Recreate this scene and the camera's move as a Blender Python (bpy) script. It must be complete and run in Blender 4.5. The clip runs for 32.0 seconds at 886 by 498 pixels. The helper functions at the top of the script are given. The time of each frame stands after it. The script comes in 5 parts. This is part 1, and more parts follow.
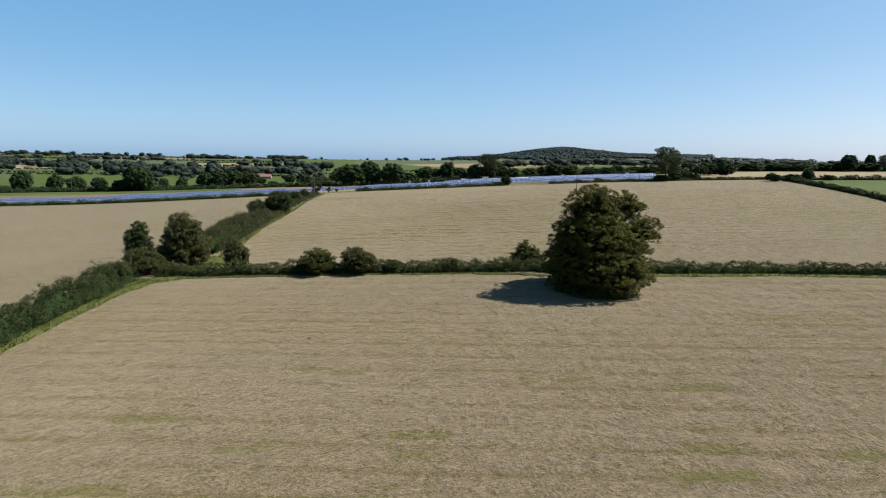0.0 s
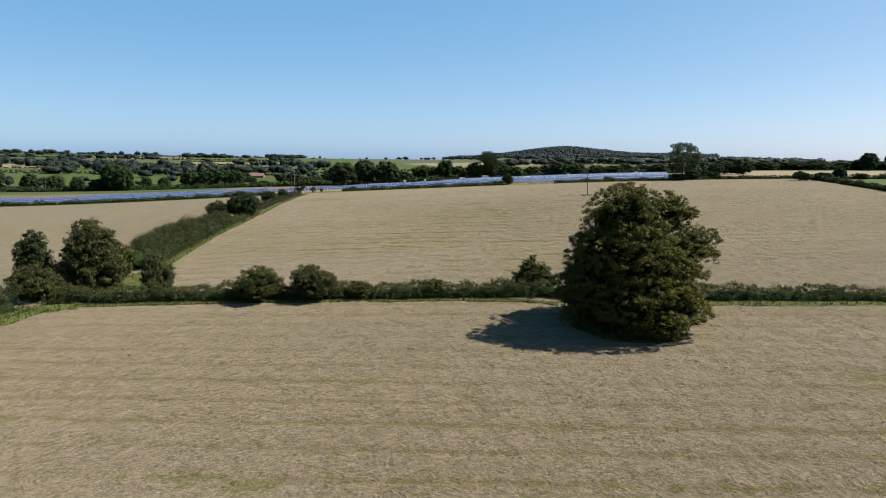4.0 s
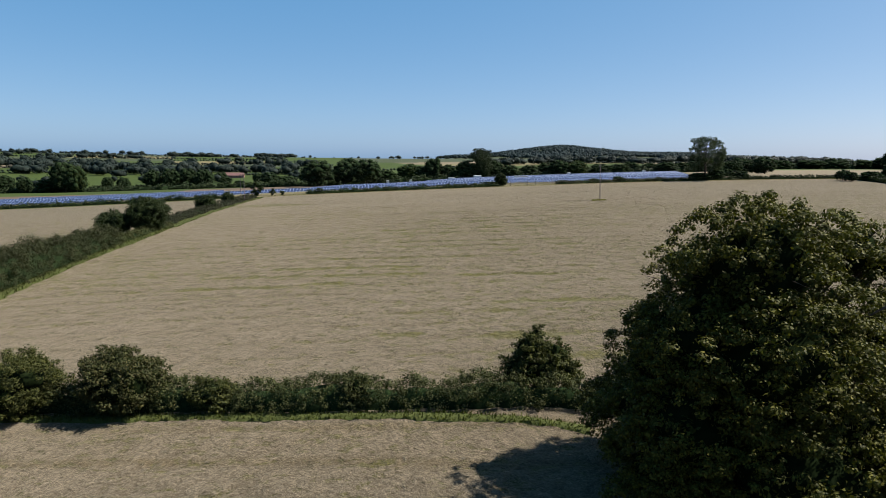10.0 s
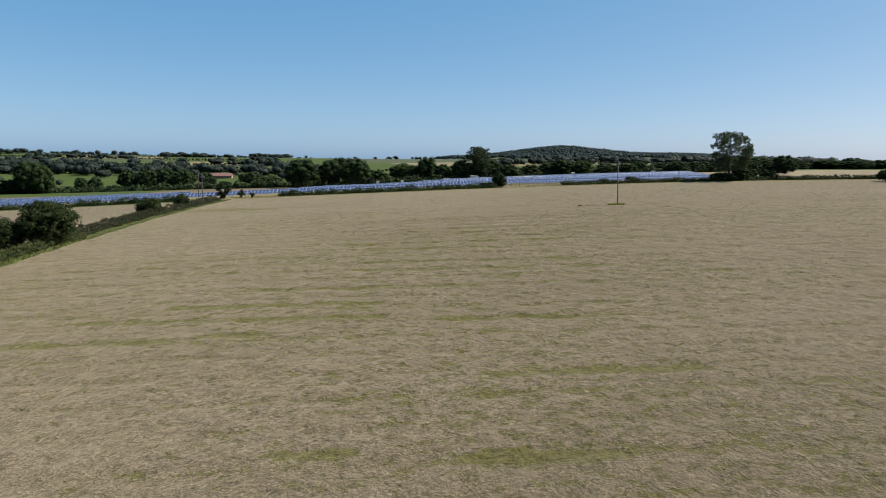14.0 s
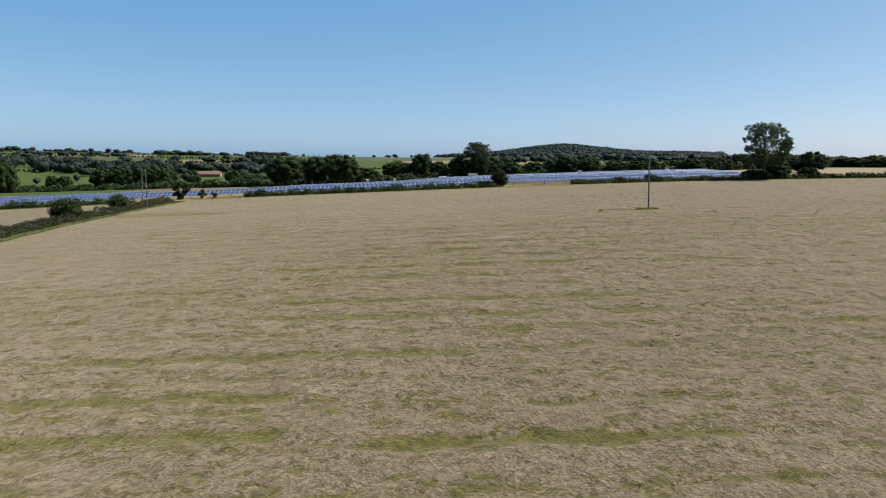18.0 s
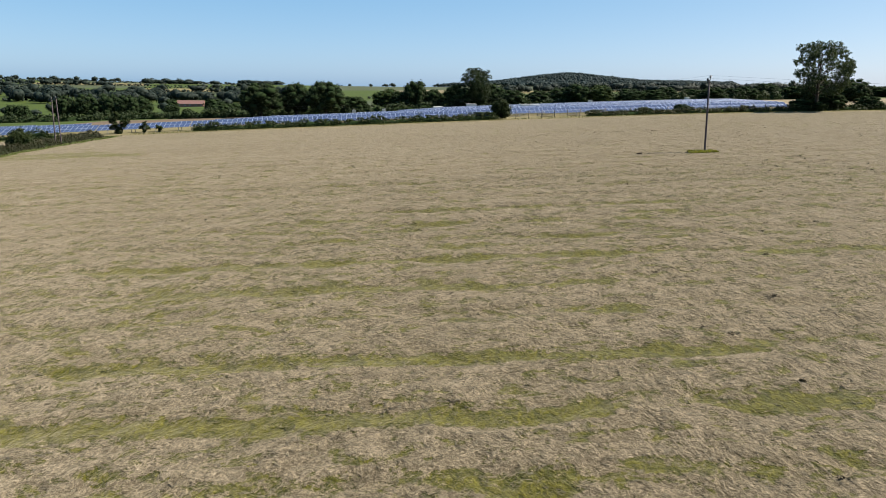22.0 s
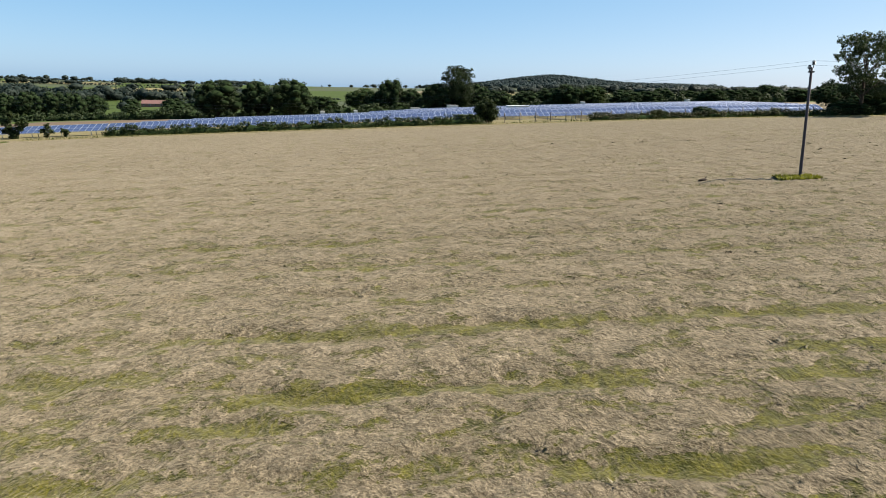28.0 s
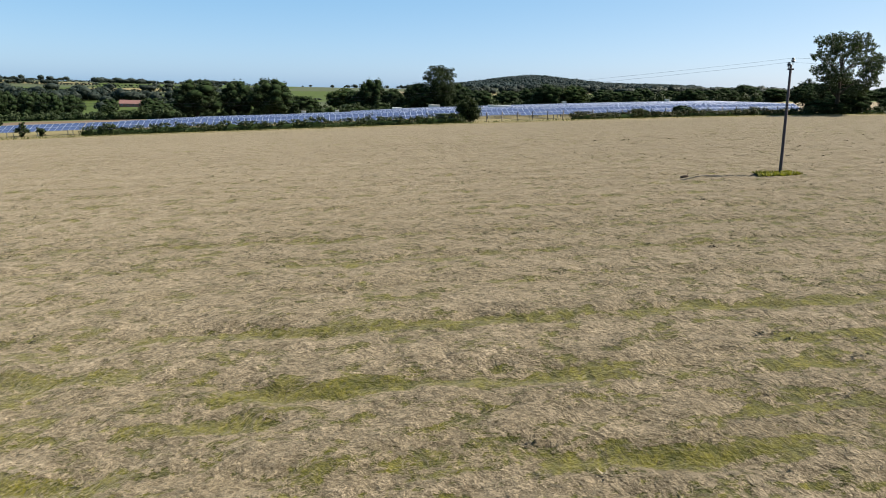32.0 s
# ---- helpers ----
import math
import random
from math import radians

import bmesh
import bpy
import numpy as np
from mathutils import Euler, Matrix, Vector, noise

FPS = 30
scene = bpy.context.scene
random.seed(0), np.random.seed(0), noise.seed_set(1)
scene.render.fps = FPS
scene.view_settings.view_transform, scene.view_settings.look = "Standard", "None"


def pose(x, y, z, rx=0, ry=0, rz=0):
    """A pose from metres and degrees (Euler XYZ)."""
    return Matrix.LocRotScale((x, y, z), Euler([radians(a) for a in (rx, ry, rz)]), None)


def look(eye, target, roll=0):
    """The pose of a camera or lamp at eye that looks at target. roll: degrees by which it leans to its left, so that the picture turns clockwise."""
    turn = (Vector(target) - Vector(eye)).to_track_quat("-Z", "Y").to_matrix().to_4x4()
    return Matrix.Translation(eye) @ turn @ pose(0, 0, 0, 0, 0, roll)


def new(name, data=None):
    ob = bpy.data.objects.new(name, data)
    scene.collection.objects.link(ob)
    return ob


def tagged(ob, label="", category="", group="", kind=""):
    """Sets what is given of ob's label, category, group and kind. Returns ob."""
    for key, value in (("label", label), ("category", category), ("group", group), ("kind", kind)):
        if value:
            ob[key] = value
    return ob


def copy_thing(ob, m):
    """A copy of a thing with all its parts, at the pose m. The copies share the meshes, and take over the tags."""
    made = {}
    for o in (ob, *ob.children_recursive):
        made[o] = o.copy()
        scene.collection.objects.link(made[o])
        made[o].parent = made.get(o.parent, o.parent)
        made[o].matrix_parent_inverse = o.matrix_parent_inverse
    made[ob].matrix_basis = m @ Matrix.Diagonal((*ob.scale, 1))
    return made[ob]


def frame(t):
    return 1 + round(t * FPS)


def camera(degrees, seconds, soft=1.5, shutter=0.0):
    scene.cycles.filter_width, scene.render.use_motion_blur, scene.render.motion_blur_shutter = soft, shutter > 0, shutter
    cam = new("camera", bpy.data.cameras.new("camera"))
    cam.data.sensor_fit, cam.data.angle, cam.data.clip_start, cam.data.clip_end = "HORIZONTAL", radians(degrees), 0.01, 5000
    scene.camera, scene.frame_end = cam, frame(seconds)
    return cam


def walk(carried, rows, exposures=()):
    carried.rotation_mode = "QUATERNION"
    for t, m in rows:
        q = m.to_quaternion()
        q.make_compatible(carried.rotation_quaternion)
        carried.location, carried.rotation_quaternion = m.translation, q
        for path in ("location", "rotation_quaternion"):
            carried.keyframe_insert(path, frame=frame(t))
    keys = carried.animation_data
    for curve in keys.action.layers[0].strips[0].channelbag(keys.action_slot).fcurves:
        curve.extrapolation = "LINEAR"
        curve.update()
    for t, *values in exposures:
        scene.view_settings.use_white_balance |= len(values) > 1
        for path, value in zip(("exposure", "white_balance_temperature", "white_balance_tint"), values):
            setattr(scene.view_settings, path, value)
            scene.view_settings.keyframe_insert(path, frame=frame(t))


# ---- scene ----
cam = camera(66.1, 32.0, 0.65)
METRES, EYE, TILT, LEAN, TURN = 175.0, 14.53, 0.0, 0.0, -5.8
ROWS = [
    (0.0, 0.0, 0.0, 0.0, 0.09, -7.51, -0.66),
    (0.5, 0.0017, 0.0188, -0.0011, 0.12, -7.49, -0.66),
    (1.0, 0.0034, 0.0375, -0.002, 0.14, -7.49, -0.68),
    (1.5, 0.0051, 0.0563, -0.0029, 0.16, -7.48, -0.67),
    (2.0, 0.0068, 0.0752, -0.0038, 0.17, -7.48, -0.68),
    (2.5, 0.0086, 0.0939, -0.0046, 0.19, -7.48, -0.69),
    (4.5, 0.0162, 0.1687, -0.0066, 0.23, -7.55, -0.67),
    (5.0, 0.0183, 0.1878, -0.0069, 0.22, -7.55, -0.69),
    (5.5, 0.0203, 0.2068, -0.007, 0.19, -7.57, -0.68),
    (6.0, 0.0224, 0.2259, -0.0073, 0.16, -7.57, -0.66),
    (6.5, 0.0244, 0.2449, -0.0075, 0.13, -7.59, -0.67),
    (7.0, 0.0264, 0.264, -0.0078, 0.1, -7.59, -0.65),
    (7.5, 0.0286, 0.2832, -0.0083, 0.07, -7.58, -0.64),
    (8.0, 0.0307, 0.3023, -0.009, 0.02, -7.58, -0.66),
    (8.5, 0.0329, 0.321, -0.0093, -0.0, -7.59, -0.63),
    (9.0, 0.0351, 0.3399, -0.0097, -0.03, -7.57, -0.63),
    (9.5, 0.0374, 0.359, -0.0102, -0.08, -7.58, -0.64),
    (10.0, 0.0396, 0.3779, -0.0107, -0.12, -7.58, -0.64),
    (10.5, 0.0417, 0.397, -0.0111, -0.15, -7.57, -0.63),
    (11.0, 0.0438, 0.416, -0.0116, -0.16, -7.57, -0.65),
    (11.5, 0.0458, 0.435, -0.0122, -0.16, -7.56, -0.65),
    (12.0, 0.0477, 0.454, -0.013, -0.16, -7.56, -0.64),
    (12.5, 0.0494, 0.4725, -0.0137, -0.16, -7.56, -0.66),
    (13.0, 0.0511, 0.4912, -0.0145, -0.17, -7.53, -0.66),
    (13.5, 0.0528, 0.5097, -0.0151, -0.17, -7.52, -0.66),
    (14.0, 0.0545, 0.5284, -0.0161, -0.17, -7.5, -0.67),
    (14.5, 0.0562, 0.5472, -0.0168, -0.18, -7.49, -0.67),
    (16.5, 0.0638, 0.6248, -0.0195, -0.13, -7.56, -0.64),
    (17.0, 0.0655, 0.6442, -0.0201, -0.1, -7.6, -0.68),
    (17.5, 0.0673, 0.6637, -0.021, -0.09, -7.6, -0.67),
    (18.0, 0.0691, 0.683, -0.0213, -0.07, -7.61, -0.69),
    (18.5, 0.0711, 0.7026, -0.0219, -0.07, -7.62, -0.67),
    (19.0, 0.0729, 0.722, -0.0222, -0.06, -7.64, -0.71),
    (19.5, 0.0746, 0.7417, -0.0225, -0.04, -7.65, -0.73),
    (20.0, 0.0761, 0.7611, -0.0234, -0.05, -11.84, -0.79),
    (20.5, 0.0778, 0.7806, -0.0239, -0.04, -13.32, -0.79),
    (21.0, 0.0794, 0.7999, -0.0246, -0.04, -13.33, -0.8),
    (21.5, 0.0808, 0.8193, -0.0252, -0.03, -13.32, -0.83),
    (22.0, 0.0824, 0.8386, -0.0258, -0.02, -13.32, -0.8),
    (22.5, 0.0839, 0.858, -0.0263, -0.05, -13.33, -0.81),
    (23.0, 0.0854, 0.8775, -0.027, -0.06, -13.31, -0.85),
    (23.5, 0.087, 0.897, -0.0273, -0.06, -13.3, -0.87),
    (24.0, 0.0884, 0.9163, -0.0278, -0.06, -13.29, -0.88),
    (24.5, 0.0899, 0.9357, -0.0283, -0.07, -13.29, -0.91),
    (25.0, 0.0912, 0.9552, -0.0289, -0.08, -13.29, -0.92),
    (25.5, 0.0925, 0.9729, -0.0287, -0.14, -13.29, -0.97),
    (26.0, 0.0934, 0.9847, -0.0291, -0.3, -13.27, -1.04),
    (26.5, 0.0936, 0.9906, -0.0297, -0.53, -13.26, -1.09),
    (28.5, 0.0923, 0.9924, -0.0307, -1.69, -13.11, -1.17),
    (29.0, 0.092, 0.9925, -0.0311, -1.92, -13.08, -1.2),
    (29.5, 0.0918, 0.9926, -0.0312, -2.13, -13.07, -1.21),
    (30.0, 0.0918, 0.9927, -0.0314, -2.33, -13.07, -1.2),
    (30.5, 0.0918, 0.9929, -0.0315, -2.52, -13.07, -1.19),
    (31.0, 0.0918, 0.9932, -0.0316, -2.67, -13.07, -1.2),
    (31.5, 0.0919, 0.9933, -0.0316, -2.81, -13.07, -1.19),
    (32.0, 0.0921, 0.9932, -0.0318, -2.94, -13.09, -1.19),
]
EXPOSURES = [(0.0, 1.82, 6350, 9), (6.0, 1.87, 6430, 11), (7.0, 1.84, 6430, 12), (8.0, 1.64, 6230, 13), (9.0, 1.6, 6160, 12), (11.0, 1.53, 6080, 11), (13.0, 1.31, 5960, 9), (14.0, 1.6, 6280, 9), (17.0, 1.68, 6350, 9), (19.0, 1.68, 6400, 9), (20.0, 1.69, 6400, 9), (21.0, 1.83, 6450, 9), (23.0, 1.89, 6500, 9), (26.0, 1.98, 6550, 9), (32.0, 1.97, 6550, 9)]
walk(cam, [(t, pose(0, 0, EYE, TILT, LEAN, TURN) @ pose(METRES * x, METRES * y, METRES * z, 90 + pitch, roll, yaw)) for t, x, y, z, yaw, pitch, roll in ROWS], EXPOSURES)

# ---- light ----
SUN_AZ, SUN_EL = 2.0, 48.0          # degrees from +x towards +y, and above the horizon
world = bpy.data.worlds.new("world")
scene.world = world
world.use_nodes = True
sky = world.node_tree.nodes.new("ShaderNodeTexSky")
sky.sky_type, sky.sun_disc = "NISHITA", False
sky.sun_elevation, sky.sun_rotation = radians(SUN_EL), radians(90 - SUN_AZ)
sky.air_density, sky.dust_density, sky.ozone_density, sky.altitude = 0.5, 1.0, 1.0, 0
SKY = 0.57
tint = world.node_tree.nodes.new("ShaderNodeMixRGB")       # pale summer haze over a clear sky
tint.blend_type = "MULTIPLY"
tint.inputs["Fac"].default_value, tint.inputs["Color2"].default_value = 1.0, (0.68, 0.515, 0.344, 1)
haze = world.node_tree.nodes.new("ShaderNodeMixRGB")
haze.blend_type = "ADD"
haze.inputs["Fac"].default_value, haze.inputs["Color2"].default_value = 1.0, (0.03, 1.05, 2.35, 1)
world.node_tree.nodes["Background"].inputs["Strength"].default_value = 0.1 * SKY
world.node_tree.links.new(sky.outputs[0], tint.inputs["Color1"])
world.node_tree.links.new(tint.outputs[0], haze.inputs["Color1"])
world.node_tree.links.new(haze.outputs[0], world.node_tree.nodes["Background"].inputs["Color"])
sun = new("sun", bpy.data.lights.new("sun", "SUN"))
sun.data.energy, sun.data.angle, sun.data.color = 5.0, radians(0.53), (1.0, 0.93, 0.82)
sun.matrix_world = look((0, 0, 0), (-math.cos(radians(SUN_EL)) * math.cos(radians(SUN_AZ)), -math.cos(radians(SUN_EL)) * math.sin(radians(SUN_AZ)), -math.sin(radians(SUN_EL))))
sun.location = (100, 90, 120)


# ---- materials ----
def material(name, rough=0.9, spec=0.2, metal=0.0):
    m = bpy.data.materials.new(name)
    m.use_nodes = True
    b = m.node_tree.nodes["Principled BSDF"]
    b.inputs["Roughness"].default_value, b.inputs["Specular IOR Level"].default_value, b.inputs["Metallic"].default_value = rough, spec, metal
    return m, m.node_tree, b


def node(nt, kind, props=None, **inputs):
    n = nt.nodes.new("ShaderNode" + kind)
    for key, value in (props or {}).items():
        setattr(n, key, value)
    for key, value in inputs.items():
        slot = n.inputs[int(key[1:])] if key[0] == "i" and key[1:].isdigit() else n.inputs[key.replace("_", " ")]
        if isinstance(value, bpy.types.NodeSocket):
            nt.links.new(value, slot)
        else:
            slot.default_value = value
    return n


def math_node(nt, op, a, b=0.0):
    return node(nt, "Math", {"operation": op}, i0=a, i1=b).outputs[0]


def ramp(nt, fac, stops):
    n = node(nt, "ValToRGB", i0=fac)
    while len(n.color_ramp.elements) < len(stops):
        n.color_ramp.elements.new(0.5)
    for e, (at, col) in zip(n.color_ramp.elements, stops):
        e.position, e.color = at, (*col, 1)
    return n.outputs[0]


def mixed(nt, fac, a, b, blend="MIX"):
    n = node(nt, "Mix", {"data_type": "RGBA", "blend_type": blend})
    for slot, value in ((n.inputs[0], fac), (n.inputs[6], a), (n.inputs[7], b)):
        if isinstance(value, bpy.types.NodeSocket):
            nt.links.new(value, slot)
        else:
            slot.default_value = value if not isinstance(value, tuple) or len(value) == 4 else (*value, 1)
    return n.outputs[2]


def stretched(nt, sx, sy, sz):
    return node(nt, "Mapping", Vector=node(nt, "TexCoord").outputs["Object"], Scale=(sx, sy, sz)).outputs[0]


def noise_tex(nt, vec, scale, detail=4.0, rough=0.6, dist=0.0):
    return node(nt, "TexNoise", Vector=vec, Scale=scale, Detail=detail, Roughness=rough, Distortion=dist).outputs["Fac"]


def strands(nt, flat, turn, long, thin, dist=0.6, detail=3):
    """Noise drawn out into strands that lie at an angle."""
    turned = node(nt, "Mapping", Vector=flat, Rotation=(0, 0, radians(turn))).outputs[0]
    return noise_tex(nt, node(nt, "Mapping", Vector=turned, Scale=(long, thin, 1)).outputs[0], 1.0, detail, 0.65, dist)


SWATH = 3.93                         # metres from one mown swath to the next


def hay_material():
    m, nt, b = material("mown_hay", 0.95, 0.05)
    b.inputs["Sheen Weight"].default_value, b.inputs["Sheen Roughness"].default_value, b.inputs["Sheen Tint"].default_value = 0.14, 0.5, (1.0, 0.86, 0.62, 1)
    flat = stretched(nt, 1, 1, 1)
    most = lambda x, y: math_node(nt, "MAXIMUM", x, y)
    mound = noise_tex(nt, stretched(nt, 1.1, 0.85, 1), 0.8, 6, 0.62, 0.7)
    lump = noise_tex(nt, stretched(nt, 1.25, 0.75, 1), 2.6, 4, 0.6, 0.8)
    coarse = most(strands(nt, flat, 55, 2.4, 4.2, 1.2), strands(nt, flat, 112, 2.4, 4.4, 1.2))
    fine = most(most(strands(nt, flat, 48, 5.5, 15, 1.2), strands(nt, flat, 84, 5.5, 16, 1.2)), strands(nt, flat, 134, 6, 14, 1.2))
    speck = noise_tex(nt, flat, 7.0, 4, 0.8)
    broad = noise_tex(nt, stretched(nt, 0.35, 1, 1), 0.06, 4, 0.6)
    tone = ramp(nt, mound, [(0.34, (0.058, 0.0467, 0.0315)), (0.5, (0.068, 0.055, 0.0382)), (0.66, (0.079, 0.0642, 0.0460))])
    # low lumps and knobs darkened: shade of the pits put into the colour
    tone = mixed(nt, 1.0, tone, ramp(nt, lump, [(0.34, (0.62, 0.61, 0.58)), (0.47, (1.0, 1.0, 1.0)), (0.66, (1.14, 1.14, 1.14))]), "MULTIPLY")
    tone = mixed(nt, 1.0, tone, ramp(nt, coarse, [(0.46, (0.80, 0.79, 0.77)), (0.56, (1.0, 1.0, 1.0)), (0.68, (1.14, 1.14, 1.14))]), "MULTIPLY")
    tone = mixed(nt, 1.0, tone, ramp(nt, fine, [(0.50, (0.50, 0.49, 0.46)), (0.575, (1.0, 1.0, 1.0)), (0.66, (1.6, 1.6, 1.62))]), "MULTIPLY")
    hair = most(strands(nt, flat, 60, 13, 36, 1.0, 2), strands(nt, flat, 115, 13, 38, 1.0, 2))
    tone = mixed(nt, 1.0, tone, ramp(nt, hair, [(0.47, (0.74, 0.73, 0.70)), (0.555, (1.0, 1.0, 1.0)), (0.65, (1.28, 1.28, 1.28))]), "MULTIPLY")
    knob = noise_tex(nt, stretched(nt, 1.1, 0.8, 1), 5.2, 3, 0.6, 1.0)
    tone = mixed(nt, 1.0, tone, ramp(nt, knob, [(0.36, (0.66, 0.65, 0.62)), (0.48, (1.0, 1.0, 1.0)), (0.64, (1.17, 1.17, 1.18))]), "MULTIPLY")
    tone = mixed(nt, 0.9, tone, ramp(nt, broad, [(0.3, (0.80, 0.79, 0.74)), (0.7, (0.98, 0.98, 0.96))]), "MULTIPLY")
    # the field beyond the tall hedge is toned darker
    west = node(nt, "MapRange", Value=node(nt, "SeparateXYZ", Vector=flat).outputs[0], i1=-42.0, i2=-28.0, i3=0.78, i4=1.0).outputs[0]
    tone = mixed(nt, 1.0, tone, node(nt, "CombineColor", Red=west, Green=west, Blue=west).outputs[0], "MULTIPLY")
    # hay toned gradually lighter up the field
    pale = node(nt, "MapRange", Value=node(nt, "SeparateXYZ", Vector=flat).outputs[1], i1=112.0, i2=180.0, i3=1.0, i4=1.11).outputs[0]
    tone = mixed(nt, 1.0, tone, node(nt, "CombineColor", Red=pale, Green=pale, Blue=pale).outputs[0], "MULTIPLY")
    # dark tufts, and gaps with their small shadows painted in
    spots = node(nt, "TexVoronoi", Vector=stretched(nt, 0.6, 1.3, 1), Scale=0.9, Randomness=1.0)
    spot = ramp(nt, math_node(nt, "ADD", spots.outputs["Distance"], math_node(nt, "MULTIPLY", speck, 0.8)), [(0.40, (1, 1, 1)), (0.46, (0, 0, 0))])
    tone = mixed(nt, math_node(nt, "MULTIPLY", spot, 0.8), tone, (0.035, 0.03, 0.02))
    gap = ramp(nt, noise_tex(nt, stretched(nt, 1.2, 0.8, 1), 2.6, 5, 0.85), [(0.32, (1, 1, 1)), (0.41, (0, 0, 0))])
    tone = mixed(nt, math_node(nt, "MULTIPLY", gap, 0.6), tone, (0.06, 0.052, 0.028))
    # broken strips of living grass between the swaths
    less = lambda v, mid: math_node(nt, "SUBTRACT", v, mid)
    pos = node(nt, "SeparateXYZ", Vector=flat)
    bend = math_node(nt, "MULTIPLY", less(noise_tex(nt, stretched(nt, 0.3, 1, 1), 0.12, 3), 0.5), 1.2)
    lower = node(nt, "MapRange", Value=pos.outputs[1], i1=100.0, i2=112.0, i3=0.13, i4=0.03).outputs[0]
    lane = math_node(nt, "ADD", math_node(nt, "ADD", less(pos.outputs[1], 193.0), bend), math_node(nt, "MULTIPLY", pos.outputs[0], lower))
    turns = math_node(nt, "DIVIDE", lane, SWATH)
    crest = math_node(nt, "COSINE", math_node(nt, "MULTIPLY", turns, 2 * math.pi))
    crest = math_node(nt, "POWER", math_node(nt, "MAXIMUM", crest, 0.0), 4.0)
    patch = noise_tex(nt, stretched(nt, 0.62, 1.1, 1), 1.35, 5, 0.66, 0.6)
    patch = math_node(nt, "ADD", 0.5, math_node(nt, "MULTIPLY", less(patch, 0.5), 1.35))
    where = noise_tex(nt, stretched(nt, 0.5, 1, 1), 0.045, 3, 0.5)
    lush = node(nt, "TexWhiteNoise", {"noise_dimensions": "1D"}, W=math_node(nt, "ROUND", turns)).outputs["Value"]
    known = node(nt, "Attribute", {"attribute_name": "lush"}).outputs["Fac"]
    strip = math_node(nt, "ADD", math_node(nt, "MULTIPLY", crest, math_node(nt, "ADD", math_node(nt, "MULTIPLY", math_node(nt, "POWER", lush, 2.0), 0.10), 0.04)), patch)
    for part_, weight in ((known, 0.42), (less(where, 0.5), 0.3), (less(speck, 0.5), 0.5), (less(mound, 0.5), -0.3), (less(lump, 0.5), -0.3), (less(coarse, 0.55), -0.35), (less(fine, 0.58), -0.3)):
        strip = math_node(nt, "ADD", strip, math_node(nt, "MULTIPLY", part_, weight))
    upper = node(nt, "MapRange", Value=pos.outputs[1], i1=95.0, i2=150.0, i3=-0.035, i4=0.0).outputs[0]
    upper = math_node(nt, "ADD", upper, node(nt, "MapRange", Value=pos.outputs[1], i1=192.0, i2=235.0, i3=0.0, i4=-0.07).outputs[0])
    tone = mixed(nt, 1.0, tone, ramp(nt, crest, [(0.0, (1.01, 1.01, 1.01)), (0.9, (0.945, 0.94, 0.905))]), "MULTIPLY")
    # the lower field shows bare brown rows between its swaths
    rows_ = math_node(nt, "MULTIPLY", node(nt, "MapRange", Value=pos.outputs[1], i1=104.0, i2=110.0, i3=1.0, i4=0.0).outputs[0], ramp(nt, where, [(0.42, (0, 0, 0)), (0.56, (1, 1, 1))]))
    tone = mixed(nt, rows_, tone, mixed(nt, 1.0, tone, ramp(nt, crest, [(0.0, (1.02, 1.0, 0.97)), (0.9, (0.80, 0.75, 0.60))]), "MULTIPLY"))
    green = ramp(nt, math_node(nt, "ADD", strip, upper), [(0.572, (0, 0, 0)), (0.628, (1, 1, 1))])
    grass = mixed(nt, ramp(nt, lump, [(0.35, (0, 0, 0)), (0.65, (1, 1, 1))]), (0.0150, 0.0178, 0.0014), (0.0475, 0.0442, 0.0034))
    grass = mixed(nt, 1.0, grass, ramp(nt, fine, [(0.50, (0.4, 0.42, 0.4)), (0.575, (1.0, 1.0, 1.0)), (0.66, (1.35, 1.3, 1.35))]), "MULTIPLY")
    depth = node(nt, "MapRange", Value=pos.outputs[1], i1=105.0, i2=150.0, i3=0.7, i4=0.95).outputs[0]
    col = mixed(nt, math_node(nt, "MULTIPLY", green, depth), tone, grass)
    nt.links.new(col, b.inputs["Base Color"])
    height = math_node(nt, "ADD", math_node(nt, "MULTIPLY", mound, 0.9), math_node(nt, "MULTIPLY", lump, 0.4))
    height = math_node(nt, "ADD", height, math_node(nt, "MULTIPLY", coarse, 0.11))
    height = math_node(nt, "ADD", height, math_node(nt, "MULTIPLY", knob, 0.24))
    height = math_node(nt, "ADD", height, math_node(nt, "MULTIPLY", fine, 0.1))
    height = math_node(nt, "SUBTRACT", height, math_node(nt, "MULTIPLY", green, 0.06))
    nt.links.new(node(nt, "Bump", Strength=0.9, Distance=0.3, Height=height).outputs[0], b.inputs["Normal"])
    return m


def turf_material(name, low, high, scale=1.5, far=0.03):
    m, nt, b = material(name, 0.95, 0.1)
    n1, n2 = noise_tex(nt, stretched(nt, 1, 1, 1), scale, 6, 0.7), noise_tex(nt, stretched(nt, 1, 1.6, 1), far, 5, 0.6)
    col = mixed(nt, n1, low, high)
    col = mixed(nt, 0.8, col, ramp(nt, n2, [(0.3, (0.61, 0.63, 0.56)), (0.7, (0.97, 0.93, 0.93))]), "MULTIPLY")
    nt.links.new(col, b.inputs["Base Color"])
    nt.links.new(node(nt, "Bump", Strength=0.6, Distance=0.2, Height=n1).outputs[0], b.inputs["Normal"])
    return m


